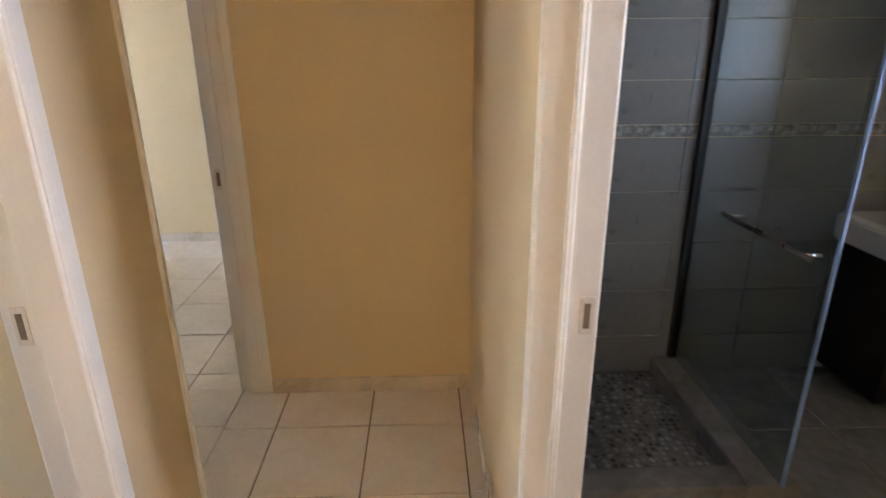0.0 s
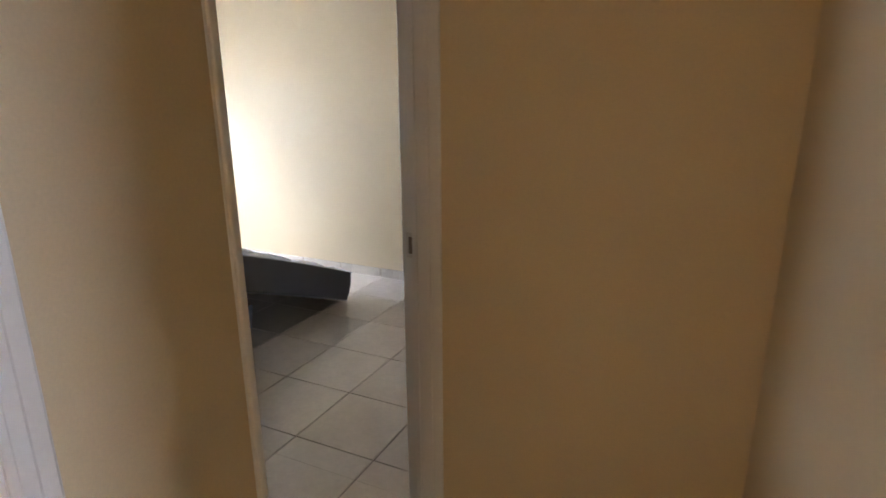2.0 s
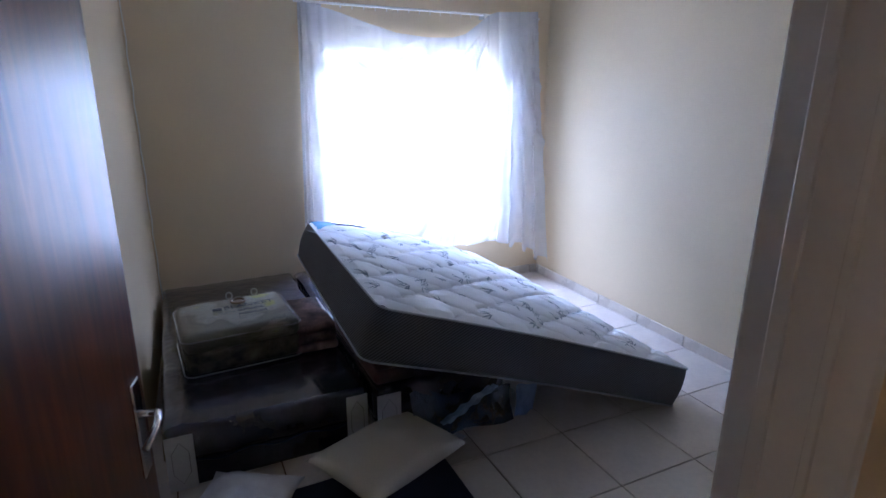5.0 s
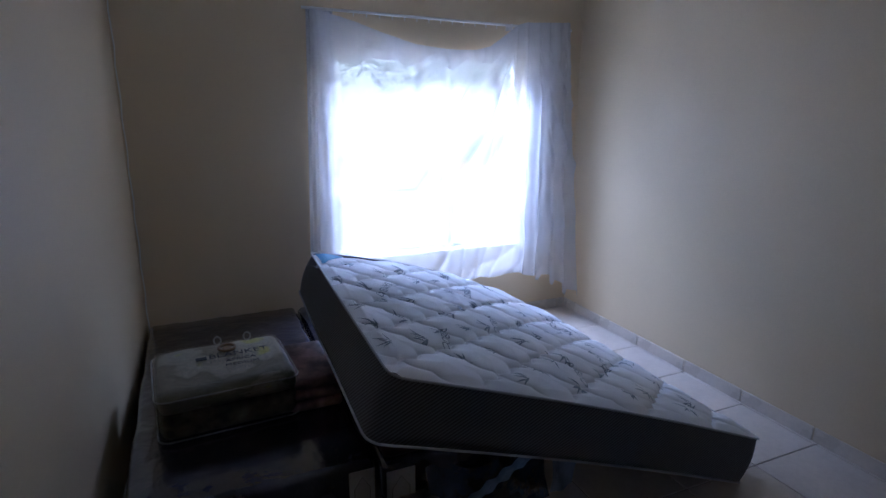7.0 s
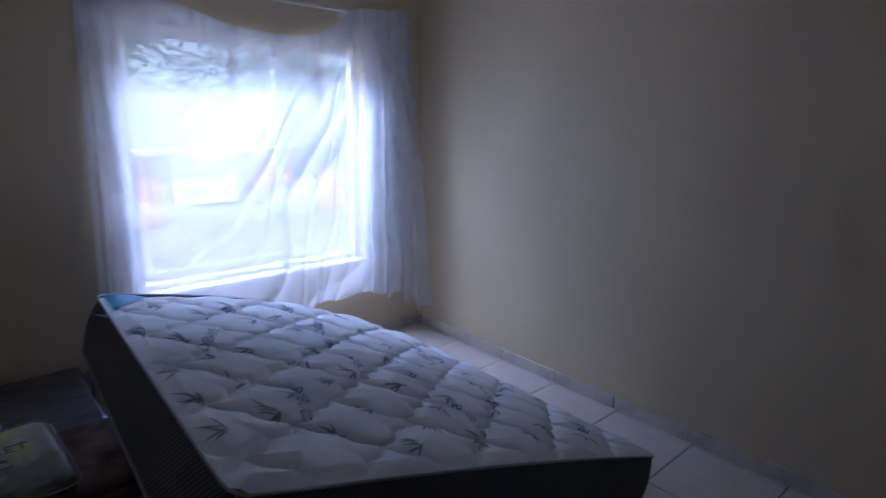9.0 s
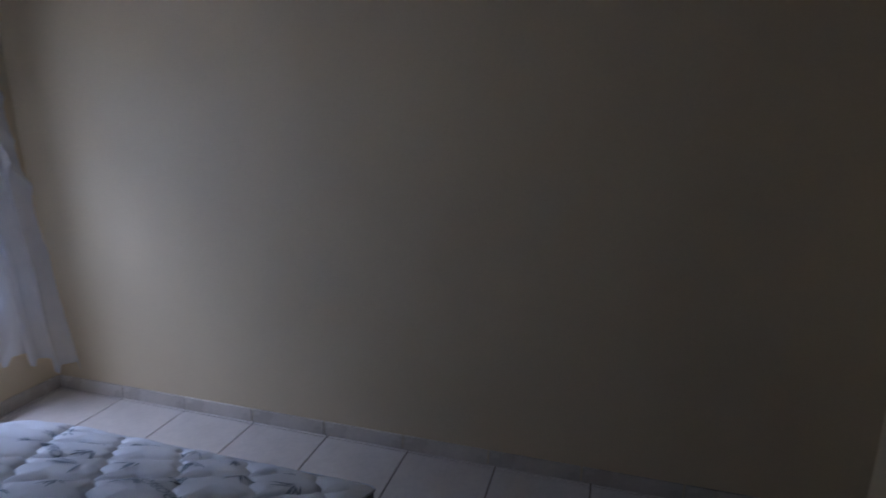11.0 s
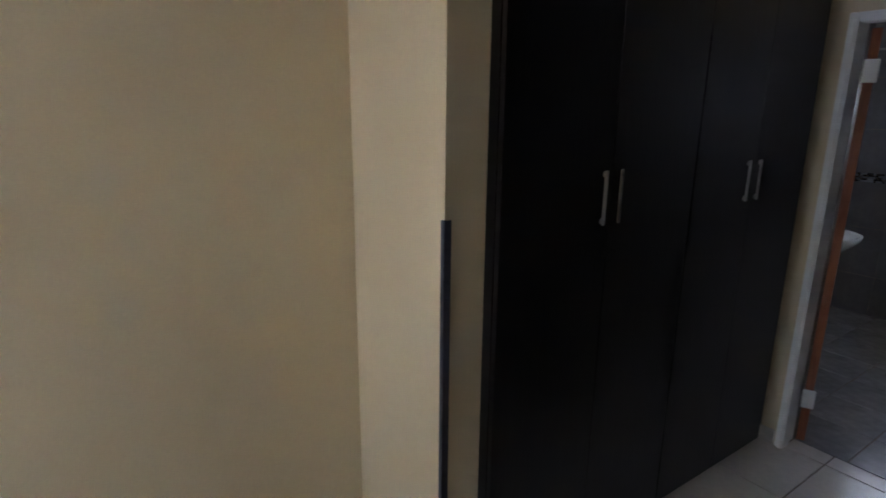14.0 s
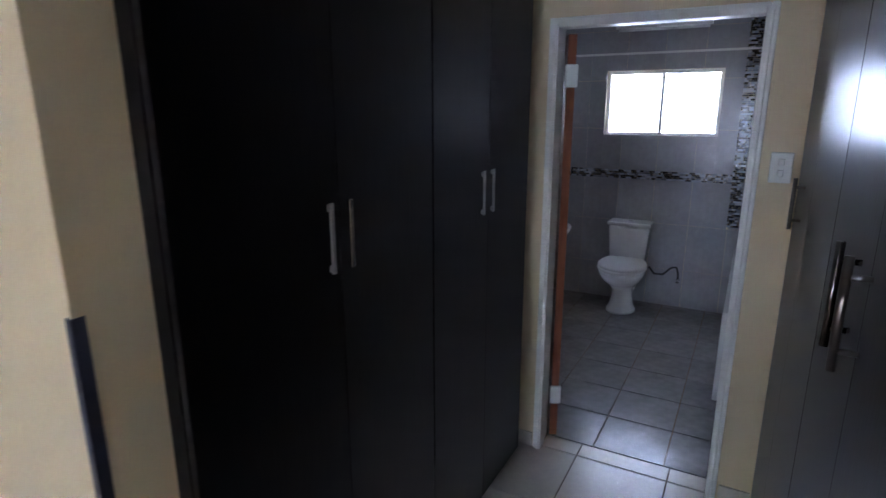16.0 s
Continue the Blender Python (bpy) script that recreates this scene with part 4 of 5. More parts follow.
# ---- wardrobes ----
def wardrobe_unit(label, x0, x1, front, back, handle_xs, bar_r, bar_z, facing, group, proud):
    """One two-door unit; facing -1 looks south, +1 north."""
    u = thing("wardrobe", label, "wardrobe", None, group)
    a, b = (front, back) if front < back else (back, front)
    inner0, inner1 = (a + 0.022, b) if facing < 0 else (a, b - 0.022)
    part("carcass", bm_box(x0 + 0.001, x1 - 0.001, inner0, inner1, 0.07, H - 0.02), M_WARD, u)
    part("plinth", bm_box(x0 + 0.001, x1 - 0.001, inner0 + 0.045 * (facing < 0), inner1 - 0.045 * (facing > 0), 0.0, 0.07), M_WARD, u)
    mid = (x0 + x1) / 2
    f0, f1 = (a, a + 0.019) if facing < 0 else (b - 0.019, b)
    for d0, d1, hx in ((x0 + 0.002, mid - 0.0008, handle_xs[0]), (mid + 0.0008, x1 - 0.002, handle_xs[1])):
        d = part("door", bm_box(d0, d1, f0, f1, 0.075, H - 0.03, bevel=0.0006), M_WARD, u)
        if hx is None:
            continue
        fy = f0 if facing < 0 else f1
        hy = fy + facing * proud
        if bar_r > 0.006:
            part("bar_handle", tube(bmesh.new(), [(hx, hy, bar_z[0]), (hx, hy, bar_z[1])], bar_r, 12), M_DARKSTEEL, d, "brushed steel bar handle", smooth=True)
            for z in (bar_z[0] + 0.03, bar_z[1] - 0.03):
                part("handle_post", tube(bmesh.new(), [(hx, fy, z), (hx, hy, z)], bar_r * 0.75, 10), M_DARKSTEEL, d, smooth=True)
        else:
            part("flat_handle", bm_box(hx - 0.0075, hx + 0.0075, min(hy, hy - facing * 0.006), max(hy, hy - facing * 0.006), *bar_z, bevel=0.002), M_STEEL, d, "flat steel pull handle")
            for z in (bar_z[0] + 0.012, bar_z[1] - 0.012):
                part("handle_post", bm_box(hx - 0.004, hx + 0.004, min(fy, hy), max(fy, hy), z - 0.008, z + 0.008), M_STEEL, d)
    return u


NF = 1.795
wardrobe_unit("tall black-brown built-in wardrobe with flat steel handles", 0.338, 1.255, NF, 2.41, (0.757, 0.830), 0.005, (1.325, 1.497), -1, "wardrobes along the passage", 0.014)
wardrobe_unit("tall black-brown built-in wardrobe with flat steel handles", 1.258, 2.10, NF, 2.41, (1.618, 1.703), 0.005, (1.325, 1.488), -1, "wardrobes along the passage", 0.014)
bm = bmesh.new()
box(bm, 2.102, EX - 0.002, NF + 0.055, NF + 0.075, 0.0, H - 0.02)
solid("filler_panel", bm, M_WARD, "black-brown filler panel beside the wardrobe", "panel")
SF = 0.772
wardrobe_unit("tall dark wardrobe with round steel bar handles, glossy in window light", 0.25, 1.11, SF, 0.21, (0.664, 0.762), 0.0065, (1.345, 1.515), 1, "wardrobes opposite", 0.03)
wardrobe_unit("tall dark wardrobe with steel bar handle beside the ensuite door", 1.113, EX - 0.012, SF, 0.21, (None, 1.92), 0.0065, (1.315, 1.485), 1, "wardrobes opposite", 0.03)
M_GUARD = surface("dark_plastic_corner_bead", (0.05, 0.052, 0.075), 0.45, grain=80)
bm = bmesh.new()
box(bm, 0.191, 0.195, 1.848, 1.862, 0.0, 1.39)
box(bm, 0.191, 0.214, 1.846, 1.849, 0.0, 1.39)
solid("corner_guard", bm, M_GUARD, "dark plastic corner guard strip on the wall edge", "corner guard")
sw = thing("light_switch", "white plastic light switch plate on the wall", "light switch", pose(EX - 0.001, 0.836, 1.488))
part("plate", bm_box(-0.010, 0, -0.038, 0.038, -0.058, 0.058, bevel=0.004, seg=2), M_PLASTIC, sw)
part("rocker", bm_box(-0.014, -0.010, -0.010, 0.010, 0.008, 0.034, bevel=0.002), M_PLASTIC, sw)
part("rocker", bm_box(-0.014, -0.010, -0.010, 0.010, -0.034, -0.008, bevel=0.002), M_PLASTIC, sw)

# ---- ensuite ----
def pan(name, label, at):
    t = thing(name, label, "toilet", at)
    # local +x towards the room
    part("pedestal", lathe(bmesh.new(), [(0.0, 0.165, 0.125, 0.27, 0), (0.018, 0.16, 0.12, 0.27, 0), (0.05, 0.135, 0.10, 0.265, 0), (0.13, 0.115, 0.085, 0.26, 0), (0.20, 0.12, 0.09, 0.265, 0), (0.25, 0.16, 0.125, 0.29, 0), (0.30, 0.215, 0.165, 0.32, 0), (0.35, 0.245, 0.185, 0.34, 0), (0.385, 0.25, 0.19, 0.345, 0)]), M_CERAMIC, t, smooth=True)
    part("seat", lathe(bmesh.new(), [(0.388, 0.25, 0.19, 0.345, 0), (0.398, 0.262, 0.20, 0.345, 0), (0.412, 0.255, 0.195, 0.345, 0)]), M_PLASTIC, t, smooth=True)
    part("lid", lathe(bmesh.new(), [(0.415, 0.25, 0.19, 0.342, 0), (0.428, 0.258, 0.197, 0.342, 0), (0.444, 0.235, 0.178, 0.338, 0), (0.45, 0.12, 0.09, 0.33, 0)]), M_PLASTIC, t, "closed white lid", smooth=True)
    bm = bm_box(0.005, 0.185, -0.172, 0.172, 0.385, 0.715, bevel=0.025, seg=4)
    for vt in bm.verts:
        vt.co.y *= 1 - 0.16 * (0.715 - vt.co.z) / 0.33
    c = part("cistern", bm, M_CERAMIC, t)
    part("cistern_lid", bm_box(0.0, 0.195, -0.18, 0.18, 0.717, 0.75, bevel=0.012, seg=3), M_CERAMIC, t)
    part("flush_button", tube(bmesh.new(), [(0.10, 0, 0.749), (0.10, 0, 0.756)], 0.02, 16), M_CHROME, c)
    part("soil_neck", bm_box(0.0, 0.14, -0.08, 0.08, 0.12, 0.30, bevel=0.03, seg=2), M_CERAMIC, t)
    return t


pan("toilet", "white ceramic close-coupled toilet with closed lid", pose(EB - 0.012, 1.80, 0.0, 0, 0, 180))
hose = thing("water_hose", "dark flexible hose running to a wall valve", "hose")
part("hose", tube(bmesh.new(), [(EB - 0.10, 1.62, 0.36), (EB - 0.12, 1.57, 0.31), (EB - 0.11, 1.50, 0.31), (EB - 0.08, 1.44, 0.37), (EB - 0.05, 1.40, 0.37), (EB - 0.035, 1.385, 0.31), (EB - 0.03, 1.385, 0.26)], 0.009, 8), M_BLACK, hose, smooth=True)
part("valve", tube(bmesh.new(), [(EB - 0.004, 1.385, 0.245), (EB - 0.05, 1.385, 0.245)], 0.017, 12), M_CHROME, hose, "chrome angle valve", smooth=True)

w = thing("window_2", "white steel bathroom window with frosted panes and chevron bars", "window", kind="structure")
y0, y1, z0, z1 = EW
wx = EB + 0.06
bm = bmesh.new()
for b in ((y0, y0 + 0.03, z0, z1), (y1 - 0.03, y1, z0, z1), (y0 + 0.03, y1 - 0.03, z0, z0 + 0.03), (y0 + 0.03, y1 - 0.03, z1 - 0.03, z1)):
    box(bm, wx - 0.02, wx + 0.02, *b, bevel=0.004)
part("window_frame", bm, M_FRAME, w)
ym = (y0 + y1) / 2
part("mullion", bm_box(wx - 0.018, wx + 0.018, ym - 0.014, ym + 0.014, z0 + 0.03, z1 - 0.03, bevel=0.004), M_FRAME, w)
M_FROST = sheer("frosted_glass", (0.9, 0.93, 0.96), 0.25, 0.6)
for a, b in ((y0 + 0.03, ym - 0.014), (ym + 0.014, y1 - 0.03)):
    part("pane", bm_box(wx + 0.012, wx + 0.016, a, b, z0 + 0.03, z1 - 0.03), M_FROST, w, "frosted glass pane")
M_BAR = surface("grey_painted_bar", (0.10, 0.10, 0.11), 0.5)
for bz in (z0 + 0.06, z1 - 0.06):
    part("burglar_bar", tube(bmesh.new(), [(wx - 0.012, y0 + 0.03, bz), (wx - 0.012, y1 - 0.03, bz)], 0.006, 6), M_BAR, w)
for c in (y0 + 0.20, ym + 0.20):
    for o in (0.0, 0.09):
        part("burglar_bar", tube(bmesh.new(), [(wx - 0.012, c - 0.13 + o, z0 + 0.12), (wx - 0.012, c + o, z0 + 0.29), (wx - 0.012, c + 0.13 + o, z0 + 0.14)], 0.0075, 6), M_BAR, w)
part("window_sill", bm_box(EB + 0.005, wx - 0.02, y0 + 0.002, y1 - 0.002, z0 - 0.006, z0 + 0.006), M_GREYTILE, w)

# bathtub along the ensuite's south side
tub = thing("bathtub", "white built-in bathtub along the tiled wall", "bathtub")
bm = bmesh.new()
for b in ((3.20, EB - 0.002, 0.925, 0.985, 0.0, 0.56), (3.20, 3.27, 0.325, 0.925, 0.0, 0.56), (EB - 0.07, EB - 0.002, 0.325, 0.925, 0.0, 0.56), (3.27, EB - 0.07, 0.325, 0.39, 0.0, 0.56), (3.27, EB - 0.07, 0.39, 0.925, 0.0, 0.16)):
    box(bm, *b, bevel=0.01, seg=2)
part("tub_body", bm, M_CERAMIC, tub)

bas = thing("wash_basin", "white ceramic wall basin with chrome tap", "basin", pose(3.86, 2.577, 0.0, 0, 0, -90))
part("bowl", lathe(bmesh.new(), [(0.66, 0.10, 0.12, 0.20, 0), (0.70, 0.17, 0.20, 0.22, 0), (0.78, 0.235, 0.265, 0.24, 0), (0.82, 0.245, 0.275, 0.246, 0), (0.815, 0.215, 0.245, 0.25, 0), (0.74, 0.16, 0.18, 0.25, 0)]), M_CERAMIC, bas, smooth=True)
part("pedestal", lathe(bmesh.new(), [(0.0, 0.10, 0.11, 0.14, 0), (0.3, 0.075, 0.085, 0.13, 0), (0.67, 0.09, 0.10, 0.16, 0)]), M_CERAMIC, bas, smooth=True)
part("tap", tube(bmesh.new(), [(0.06, 0, 0.81), (0.06, 0, 0.90), (0.09, 0, 0.93), (0.15, 0, 0.91)], 0.012, 10), M_CHROME, bas, smooth=True)

structure("trim", [(EB - 0.008, EB, 0.33, 2.75, 2.135, 2.152)], M_PLASTIC, "slim pale tile trim strip", "trim")

# strip light fitting high on the ensuite wall, unlit
st = thing("strip_light", "slim white unlit strip light near the ceiling", "lamp")
part("batten", bm_box(EB - 0.075, EB - 0.002, 1.32, 2.05, 2.335, 2.372, bevel=0.006, seg=2), M_PLASTIC, st)
part("tube", tube(bmesh.new(), [(EB - 0.05, 1.34, 2.322), (EB - 0.05, 2.03, 2.322)], 0.013, 10), M_CERAMIC, st, smooth=True)

# ---- family bathroom: shower corner, basin ----
sh = thing("shower_screen", "frameless glass shower door with a steel bar handle", "shower screen")
GX = 2.05
part("door_glass", bm_box(GX - 0.004, GX + 0.004, -0.82, 0.10, 0.11, 2.0), M_SHOWER, sh, "blue-tinted clear glass")
part("polished_edge", bm_box(GX - 0.0045, GX + 0.0045, -0.832, -0.82, 0.11, 2.0), M_GLASSEDGE, sh, "bright blue polished glass edge")
part("wall_channel", bm_box(GX - 0.02, GX + 0.02, 0.10, 0.14, 0.09, 2.02, bevel=0.003), M_BLACK, sh, "dark wall channel")
part("bar_handle", tube(bmesh.new(), [(GX - 0.05, -0.24, 0.955), (GX - 0.05, -0.78, 0.955)], 0.010, 10), M_DARKSTEEL, sh, "dark steel bar handle", smooth=True)
for y in (-0.28, -0.74):
    part("handle_post", tube(bmesh.new(), [(GX - 0.05, y, 0.955), (GX + 0.012, y, 0.955)], 0.008, 8), M_CHROME, sh, smooth=True)
bm = bmesh.new()
box(bm, 1.95, 2.13, -0.80, 0.135, -0.004, 0.09, bevel=0.008, seg=2)
box(bm, 1.12, 1.95, -0.80, -0.68, -0.004, 0.09, bevel=0.008, seg=2)
solid("shower_kerb", bm, M_GREYFLOOR, "grey tiled raised shower kerb", "shower kerb")
rng = random.Random(9)
M_PEB = surface("pebble_mosaic", (0.21, 0.21, 0.20), 0.35, grain=40, spread=0.1, island=0.9, bump=0.1)
bm = bmesh.new()
for i in range(26):
    for j in range(25):
        px, py = 1.135 + i * 0.0315 + rng.uniform(-0.004, 0.004), -0.665 + j * 0.0315 + rng.uniform(-0.004, 0.004)
        if px > 1.94 or py > 0.125:
            continue
        rx, ry, a = rng.uniform(0.011, 0.016), rng.uniform(0.009, 0.0145), rng.uniform(0, 3.1)
        lo = [bm.verts.new((px + rx * math.cos(k * 1.047) * math.cos(a) - ry * math.sin(k * 1.047) * math.sin(a), py + rx * math.cos(k * 1.047) * math.sin(a) + ry * math.sin(k * 1.047) * math.cos(a), 0.0)) for k in range(6)]
        tp = bm.verts.new((px, py, rng.uniform(0.006, 0.01)))
        for k in range(6):
            bm.faces.new((lo[k], lo[(k + 1) % 6], tp))
solid("shower_floor_pebbles", bm, M_PEB, "grey and white pebble mosaic shower floor", "floor", "stuff", smooth=True)
va = thing("vanity_basin", "white basin on a dark vanity stand", "basin")
bm = bmesh.new()
box(bm, 2.74, 3.38, -0.36, 0.12, 0.72, 0.86, bevel=0.03, seg=3)
part("basin", bm, M_CERAMIC, va)
part("cabinet", bm_box(2.82, 3.38, -0.28, 0.12, 0.05, 0.72, bevel=0.004), M_WARD, va, "dark cabinet under the basin")
part("tap", tube(bmesh.new(), [(3.04, 0.06, 0.86), (3.04, 0.06, 0.96), (3.04, 0.02, 0.99), (3.04, -0.08, 0.97)], 0.013, 10), M_CHROME, va, "chrome mixer tap", smooth=True)
part("tap_lever", bm_box(3.028, 3.052, 0.05, 0.13, 0.985, 0.997, bevel=0.003), M_CHROME, va)

# ---- outdoors seen through the bedroom window ----
M_HOUSE = surface("pale_plaster_house", (0.40, 0.39, 0.38), 0.8, grain=20, spread=0.05, stain=0.1, stain_scale=0.6)
M_BRICKRED = surface("terracotta_paint", (0.48, 0.25, 0.18), 0.8, grain=20, spread=0.1)
M_ROOF = surface("grey_roof_sheet", (0.26, 0.26, 0.28), 0.5, grain=10, spread=0.1)
yw = thing("yard_wall", "pale plastered boundary wall across the yard", "wall")
part("wall", bm_box(-10.9, -10.7, -9.0, 0.35, -0.25, 1.4), M_HOUSE, yw)
part("coping", bm_box(-10.95, -10.65, -9.0, 0.35, 1.4, 1.46), M_ROOF, yw)
hs = thing("neighbour_house", "pale plastered house across the yard with terracotta panels", "house")
part("wall", bm_box(-10.6, -10.2, 0.4, 9.5, -0.25, 1.03), M_HOUSE, hs)
bm = bmesh.new()
vs = [bm.verts.new(p) for p in ((-9.85, 0.1, 1.0), (-9.85, 9.8, 1.0), (-11.9, 9.2, 1.66), (-11.9, 0.7, 1.66), (-13.0, 0.1, 1.0), (-13.0, 9.8, 1.0))]
for q in ((0, 1, 2, 3), (3, 2, 5, 4), (0, 3, 4), (1, 5, 2), (0, 4, 5, 1)):
    bm.faces.new([vs[k] for k in q])
part("roof", bm, M_ROOF, hs, "pale sheet roof")
for a, b, c, d in ((1.75, 2.3, -0.2, 0.92), (3.75, 4.55, 0.3, 0.9), (5.05, 5.6, -0.2, 0.6)):
    part("door", bm_box(-10.2, -10.15, a, b, c, d), M_BRICKRED, hs, "terracotta painted panel")
for a, b in ((2.5, 3.5), (5.8, 6.8)):
    wd = part("window", bm_box(-10.2, -10.16, a, b, 0.1, 0.9), M_FRAME, hs)
    part("pane", bm_box(-10.16, -10.155, a + 0.06, b - 0.06, 0.16, 0.84), M_PANE, wd)
M_BARK = surface("grey_bark", (0.16, 0.13, 0.10), 0.9, grain=20, spread=0.3, bump=0.6, depth=0.02)
M_LEAF = surface("dusty_green_leaves", (0.07, 0.10, 0.045), 0.7, grain=5, spread=0.2, island=0.3)
tree = thing("tree", "thin-branched tree with sparse leaves in the yard", "tree", pose(-7.8, 0.9, -0.25), "trees in the yard")
rng = random.Random(12)
part("trunk", tube(bmesh.new(), [(0, 0, 0), (0.05, 0.05, 1.2), (0.0, 0.12, 2.2), (0.08, 0.1, 3.4)], 0.09, 10), M_BARK, tree, smooth=True)
bm = bmesh.new()
tips = []
for k in range(26):
    a, z = rng.uniform(0, 6.28), rng.uniform(1.9, 3.3)
    r = rng.uniform(0.8, 1.9)
    p0, p1, p2 = Vector((0.03, 0.1, z)), Vector((r * 0.5 * math.cos(a), r * 0.5 * math.sin(a), z + 0.25)), Vector((r * math.cos(a), r * math.sin(a), z + rng.uniform(-0.15, 0.7)))
    tube(bm, [p0, p1, p2], 0.013, 5)
    tips += [p1, p2, (p1 + p2) / 2]
part("branches", bm, M_BARK, tree)
bm = bmesh.new()
for p in tips:
    for k in range(26):
        c = p + Vector((rng.gauss(0, 0.18), rng.gauss(0, 0.18), rng.gauss(0, 0.15)))
        d = Vector((rng.gauss(0, 1), rng.gauss(0, 1), rng.gauss(0, 1))).normalized() * 0.05
        e = d.orthogonal().normalized() * 0.018
        bm.faces.new([bm.verts.new(c - d), bm.verts.new(c + e), bm.verts.new(c + d), bm.verts.new(c - e)])
tagged(part("crown", bm, M_LEAF, tree, "sparse small leaves"), kind="stuff")

copy_thing(tree, pose(-14.2, 2.4, -0.25, 0, 0, 130))
copy_thing(tree, pose(-13.9, 5.0, -0.25, 0, 0, 70))
copy_thing(tree, pose(-14.5, 7.6, -0.25, 0, 0, 250))

# ---- floor tiles, skirting and wall tiles ----
tile_meshes = {}


def tile_mesh(key, sx, sy, sz, material, bevel):
    k = (key, round(sx, 3), round(sy, 3), round(sz, 3))
    if k not in tile_meshes:
        bm = bmesh.new()
        box(bm, 0, sx, 0, sy, 0, sz, bevel=bevel)
        tile_meshes[k] = mesh_of(key, bm, material)
    return tile_meshes[k]


def lay(parent, name, x0, x1, ya, yb, ox, oy, size, material, top=0.0, gap=0.0065):
    """Tiles over a rectangle, cut at its edges, on a grid through (ox, oy)."""
    sx, sy = size
    i0, i1 = math.floor((x0 - ox) / sx), math.ceil((x1 - ox) / sx)
    j0, j1 = math.floor((ya - oy) / sy), math.ceil((yb - oy) / sy)
    for i in range(i0, i1):
        for j in range(j0, j1):
            a, b = max(x0, ox + i * sx + gap / 2), min(x1, ox + (i + 1) * sx - gap / 2)
            c, d = max(ya, oy + j * sy + gap / 2), min(yb, oy + (j + 1) * sy - gap / 2)
            if b - a < 0.015 or d - c < 0.015:
                continue
            ob = new(name, tile_mesh(name, b - a, d - c, 0.010, material, 0.0012))
            ob.parent = parent
            ob.location = (a, c, top - 0.010)


floor_ob = bpy.data.objects["floor"]
lay(floor_ob, "floor_tile", XW, 0.215, 0.05, YN, -1.262, 0.195, BED, M_TILE)
lay(floor_ob, "floor_tile", XW, -0.115, -0.89, 0.05, -1.262, 0.195, BED, M_TILE)
lay(floor_ob, "floor_tile", 0.218, EX + 0.02, 0.61, 1.95, 2.27 - 5 * 0.43, 1.545 - 0.86, (0.43, 0.43), M_TILE)
lay(floor_ob, "floor_tile", EX + 0.026, EX + 0.133, 0.94, 1.735, 1.0, 1.545 - 0.86, (2.0, 0.43), M_TILE)
lay(floor_ob, "floor_tile", -0.112, 1.04, -5.0, 0.046, 0.117, -0.268, HALL, M_TILE)
lay(floor_ob, "floor_tile", -3.4, -0.11, -4.45, -0.95, 0.117, -0.268, HALL, M_TILE)
lay(floor_ob, "grey_floor_tile", EX + 0.138, EB, 0.32, 2.75, EX + 0.138, 1.145, (0.345, 0.345), M_GREYFLOOR, gap=0.006)
lay(floor_ob, "grey_floor_tile", 1.045, 3.4, -3.05, 0.14, 2.13, -0.80, (0.43, 0.43), M_GREYFLOOR, gap=0.006)


def skirt(parent, axis, fixed, direction, a0, a1, phase, height=0.076, depth=0.011):
    """Tile skirting along a wall face; direction is the way it stands proud."""
    k0, k1 = math.floor((a0 - phase) / TILE), math.ceil((a1 - phase) / TILE)
    for k in range(k0, k1):
        a, b = max(a0, phase + k * TILE + 0.004), min(a1, phase + (k + 1) * TILE - 0.004)
        if b - a < 0.012:
            continue
        lo = fixed if direction > 0 else fixed - depth
        if axis == "x":
            ob = new("skirting_tile", tile_mesh("skirting_tile", b - a, depth, height, M_SKIRT, 0.0015))
            ob.location = (a, lo, 0.0)
        else:
            ob = new("skirting_tile", tile_mesh("skirting_tile", depth, b - a, height, M_SKIRT, 0.0015))
            ob.location = (lo, a, 0.0)
        ob.parent = parent


skirt(O["wall_north"], "x", YN, -1, XW + 0.012, 0.203, -1.724)
skirt(O["wall_west"], "y", XW, 1, -0.73, YN - 0.012, 0.215)
skirt(O["wall_pier"], "y", 0.207, -1, 1.875, YN - 0.012, 0.215)
skirt(O["wall_pier"], "x", 1.85, -1, 0.218, 0.334, -1.724)
skirt(O["wall_corridor_end"], "x", 0.015, -1, 0.04, 0.993, 0.095)
skirt(O["wall_corridor_east"], "y", 1.022, -1, -1.25, -0.002, -0.273)
skirt(O["wall_corridor_west"], "y", 0.045, 1, -1.23, -0.905, -0.273)
skirt(O["wall_ensuite_front"], "y", EX, -1, 0.775, 0.90, 0.215)
skirt(O["wall_ensuite_front"], "y", EX, -1, 1.775, 1.86, 0.215)

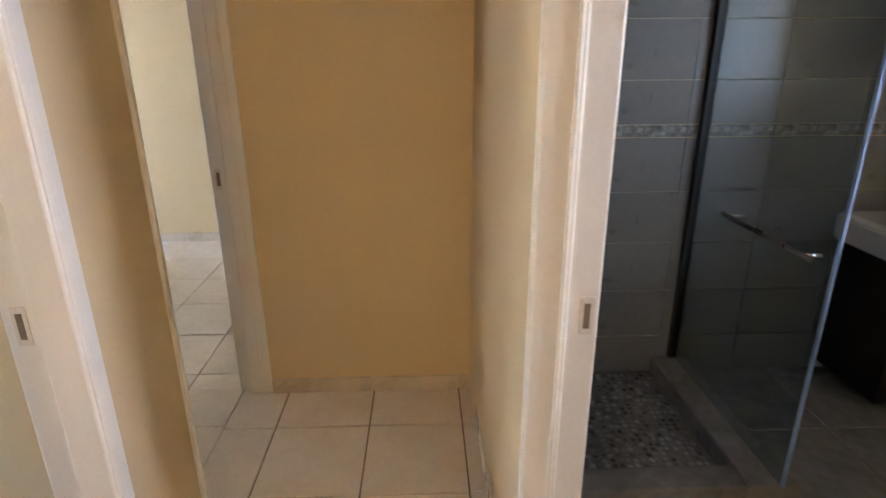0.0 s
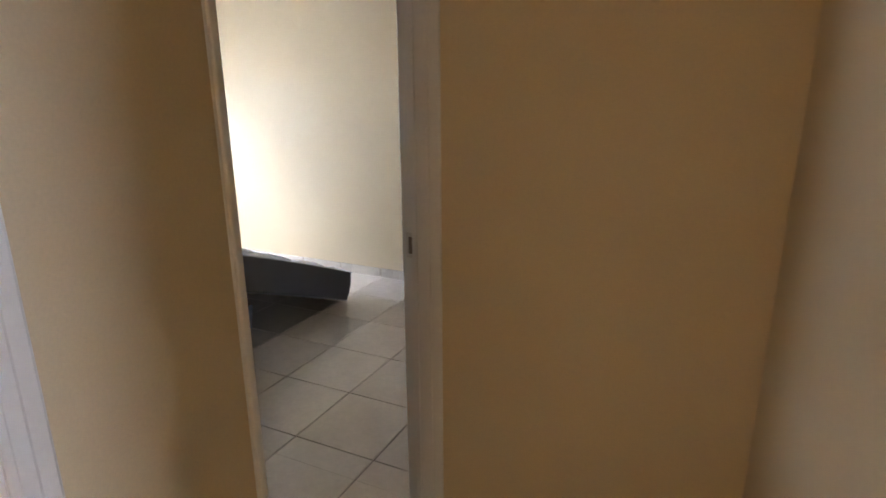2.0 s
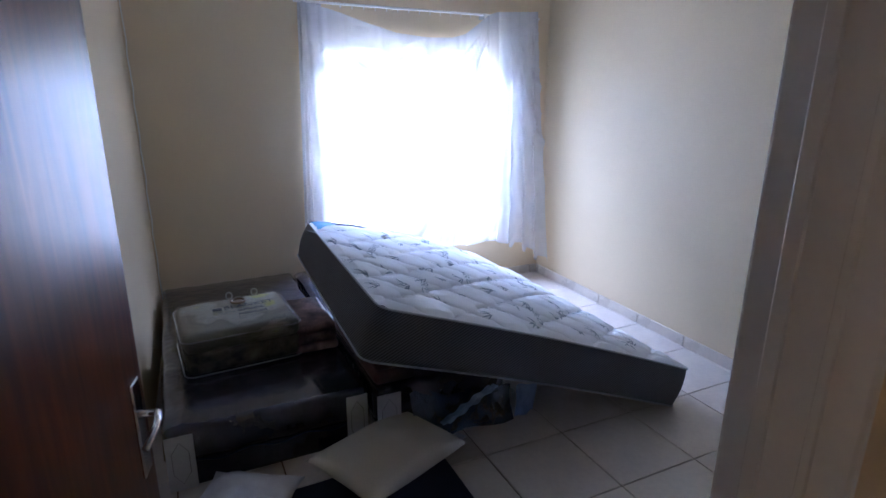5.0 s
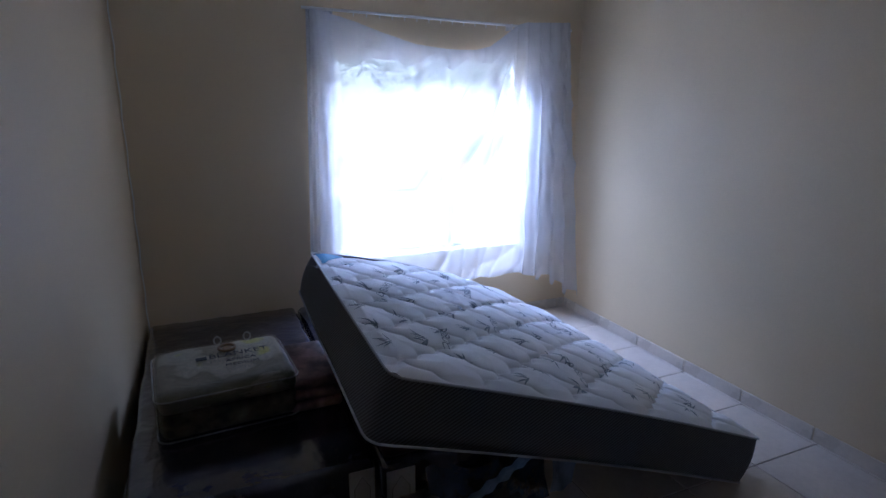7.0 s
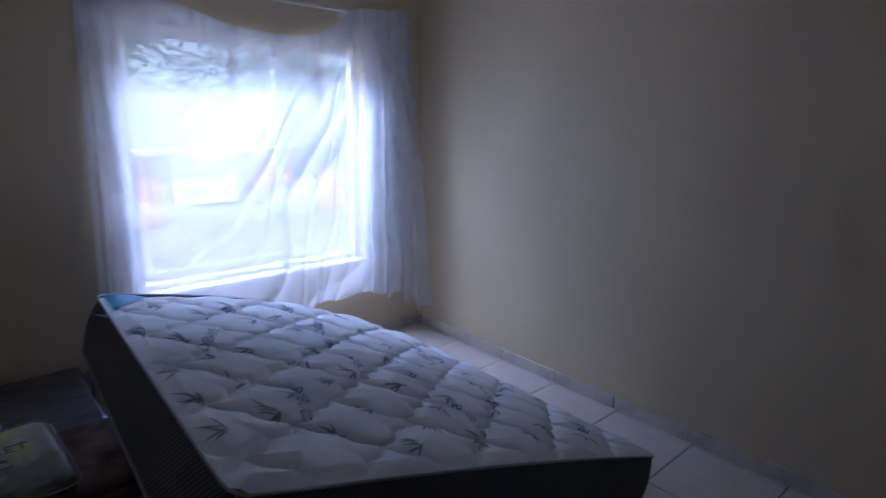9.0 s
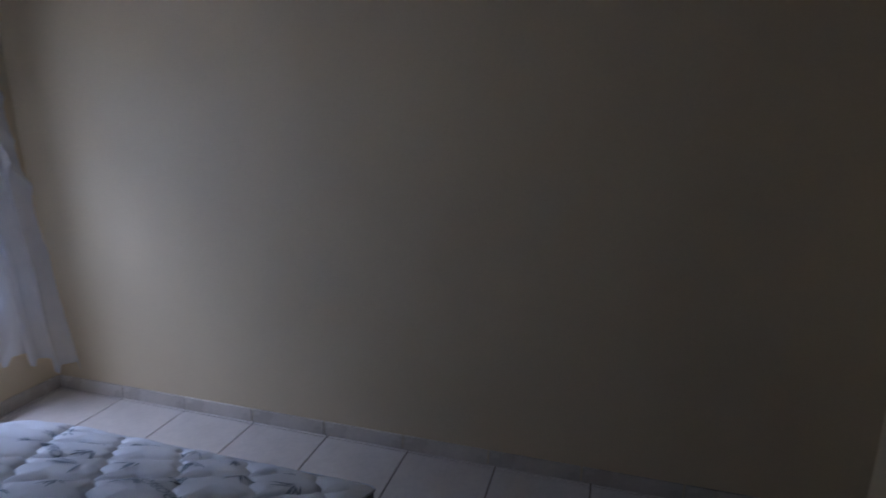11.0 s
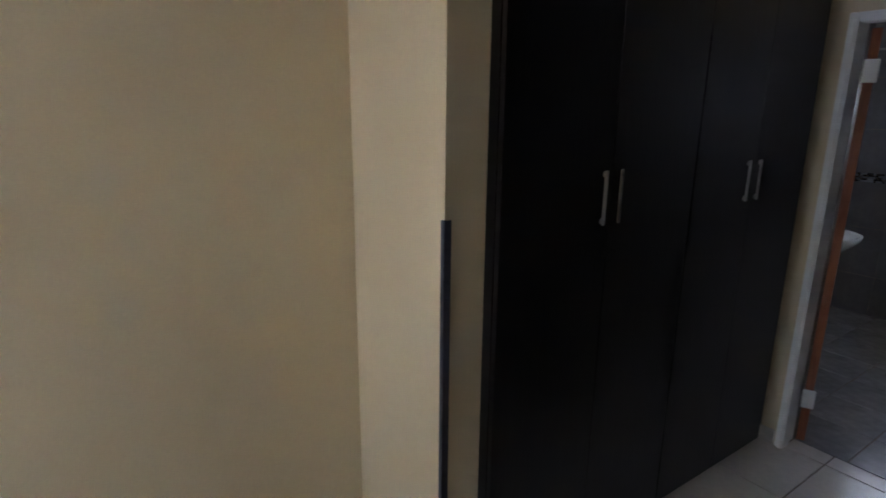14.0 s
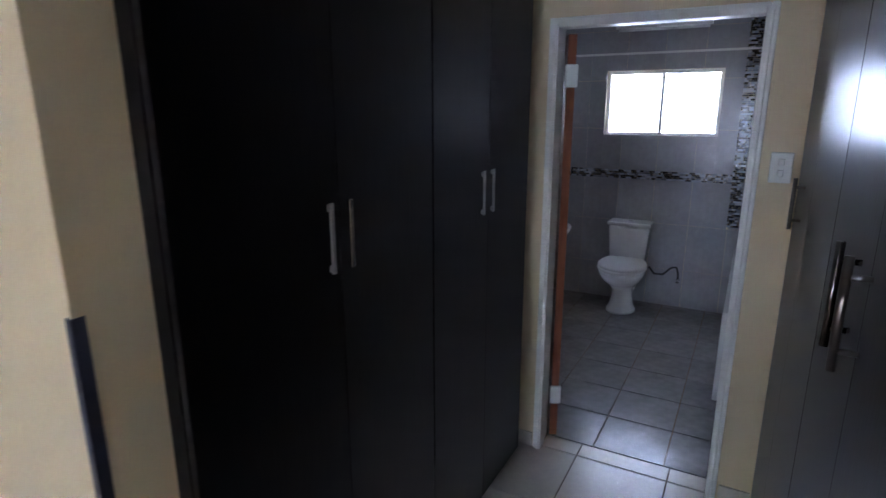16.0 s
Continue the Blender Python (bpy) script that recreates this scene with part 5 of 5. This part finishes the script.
# bathroom wall tiles
def wall_tiles(parent, name, axis, fixed, direction, a0, a1, z0, z1, sa, sz, pa, pz, material, holes=(), gap=0.0025, depth=0.008):
    for i in range(math.floor((a0 - pa) / sa), math.ceil((a1 - pa) / sa)):
        for j in range(math.floor((z0 - pz) / sz), math.ceil((z1 - pz) / sz)):
            cells = [(max(a0, pa + i * sa + gap / 2), min(a1, pa + (i + 1) * sa - gap / 2), max(z0, pz + j * sz + gap / 2), min(z1, pz + (j + 1) * sz - gap / 2))]
            for h0, h1, g0, g1 in holes:
                out = []
                for a, b, c, d in cells:
                    if b <= h0 or a >= h1 or d <= g0 or c >= g1:
                        out.append((a, b, c, d))
                        continue
                    out += [(a, h0, c, d)] if a < h0 else []
                    out += [(h1, b, c, d)] if b > h1 else []
                    m0, m1 = max(a, h0), min(b, h1)
                    out += [(m0, m1, c, g0)] if c < g0 else []
                    out += [(m0, m1, g1, d)] if d > g1 else []
                cells = out
            for a, b, c, d in cells:
                if b - a < 0.012 or d - c < 0.012:
                    continue
                lo = fixed if direction > 0 else fixed - depth
                if axis == "y":
                    ob = new(name, tile_mesh(name, depth, b - a, d - c, material, 0.001))
                    ob.location = (lo, a, c)
                else:
                    ob = new(name, tile_mesh(name, b - a, depth, d - c, material, 0.001))
                    ob.location = (a, lo, c)
                ob.parent = parent


BAND = (1.105, 1.18)
VERT = (0.97, 1.06)
wall_tiles(O["wall_ensuite_back"], "wall_tile", "y", EB + 0.008, -1, 0.33, 2.75, 0.0, H, 0.30, 0.40, 1.05, -0.07, M_GREYTILE,
           holes=((EW[0], EW[1], EW[2], EW[3]), (0.33, 2.75, *BAND), (VERT[0], VERT[1], 0.75, H)))
M_MOSAIC = surface("glass_mosaic", (0.32, 0.34, 0.38), 0.12, grain=30, spread=0.05, island=0.6, bump=0)
M_MOSAIC2 = surface("dark_glass_mosaic", (0.012, 0.014, 0.02), 0.1, grain=30, spread=0.1, island=0.5, bump=0)


def mosaic(parent, rects, seed):
    rr = random.Random(seed)
    pair = (bmesh.new(), bmesh.new())
    for a0, a1, z0, z1, along in rects:
        rows = round((z1 - z0) / 0.0155)
        for j in range(rows):
            c = z0 + j * (z1 - z0) / rows
            a = a0
            while a < a1 - 0.006:
                wd = rr.choice((0.016, 0.03, 0.045))
                b = min(a1, a + wd)
                box(pair[0 if rr.random() < 0.52 else 1], EB - 0.002, EB + 0.007, a + 0.0008, b - 0.0008, c + 0.0008, c + (z1 - z0) / rows - 0.0008)
                a = b
    tagged(part("mosaic_pale", pair[0], M_MOSAIC, parent, "grey and pearl glass mosaic chips"), kind="stuff")
    tagged(part("mosaic_dark", pair[1], M_MOSAIC2, parent, "black glass mosaic chips"), kind="stuff")


mosaic(O["wall_ensuite_back"], [(0.33, VERT[0], *BAND, 0), (VERT[1], 2.75, *BAND, 0), (VERT[0], VERT[1], 0.75, H - 0.01, 1)], 5)
M_SHTILE = surface("dark_grey_shower_tile", (0.27, 0.265, 0.255), 0.3, grain=20, spread=0.05, stain=0.06, stain_scale=3, bump=0.05, per_object=0.06)
M_BORDER = surface("pale_patterned_border_tile", (0.30, 0.29, 0.27), 0.3, grain=35, spread=0.5, stain=0.3, stain_scale=18, per_object=0.05)
wall_tiles(O["wall_bathroom_north"], "wall_tile", "x", 0.14, -1, 1.153, 3.39, 0.0, H, 0.40, 0.25, 1.18, 0.955 - 0.75, M_SHTILE, holes=((1.153, 3.39, 1.205, 1.265),))
wall_tiles(O["wall_bathroom_north"], "border_tile", "x", 0.14, -1, 1.153, 3.39, 1.207, 1.263, 0.20, 0.056, 1.18, 1.207, M_BORDER)
wall_tiles(O["wall_corridor_east"], "wall_tile", "y", 1.15, 1, -1.22, 0.13, 0.0, H, 0.40, 0.25, 0.13, 0.205, M_SHTILE)
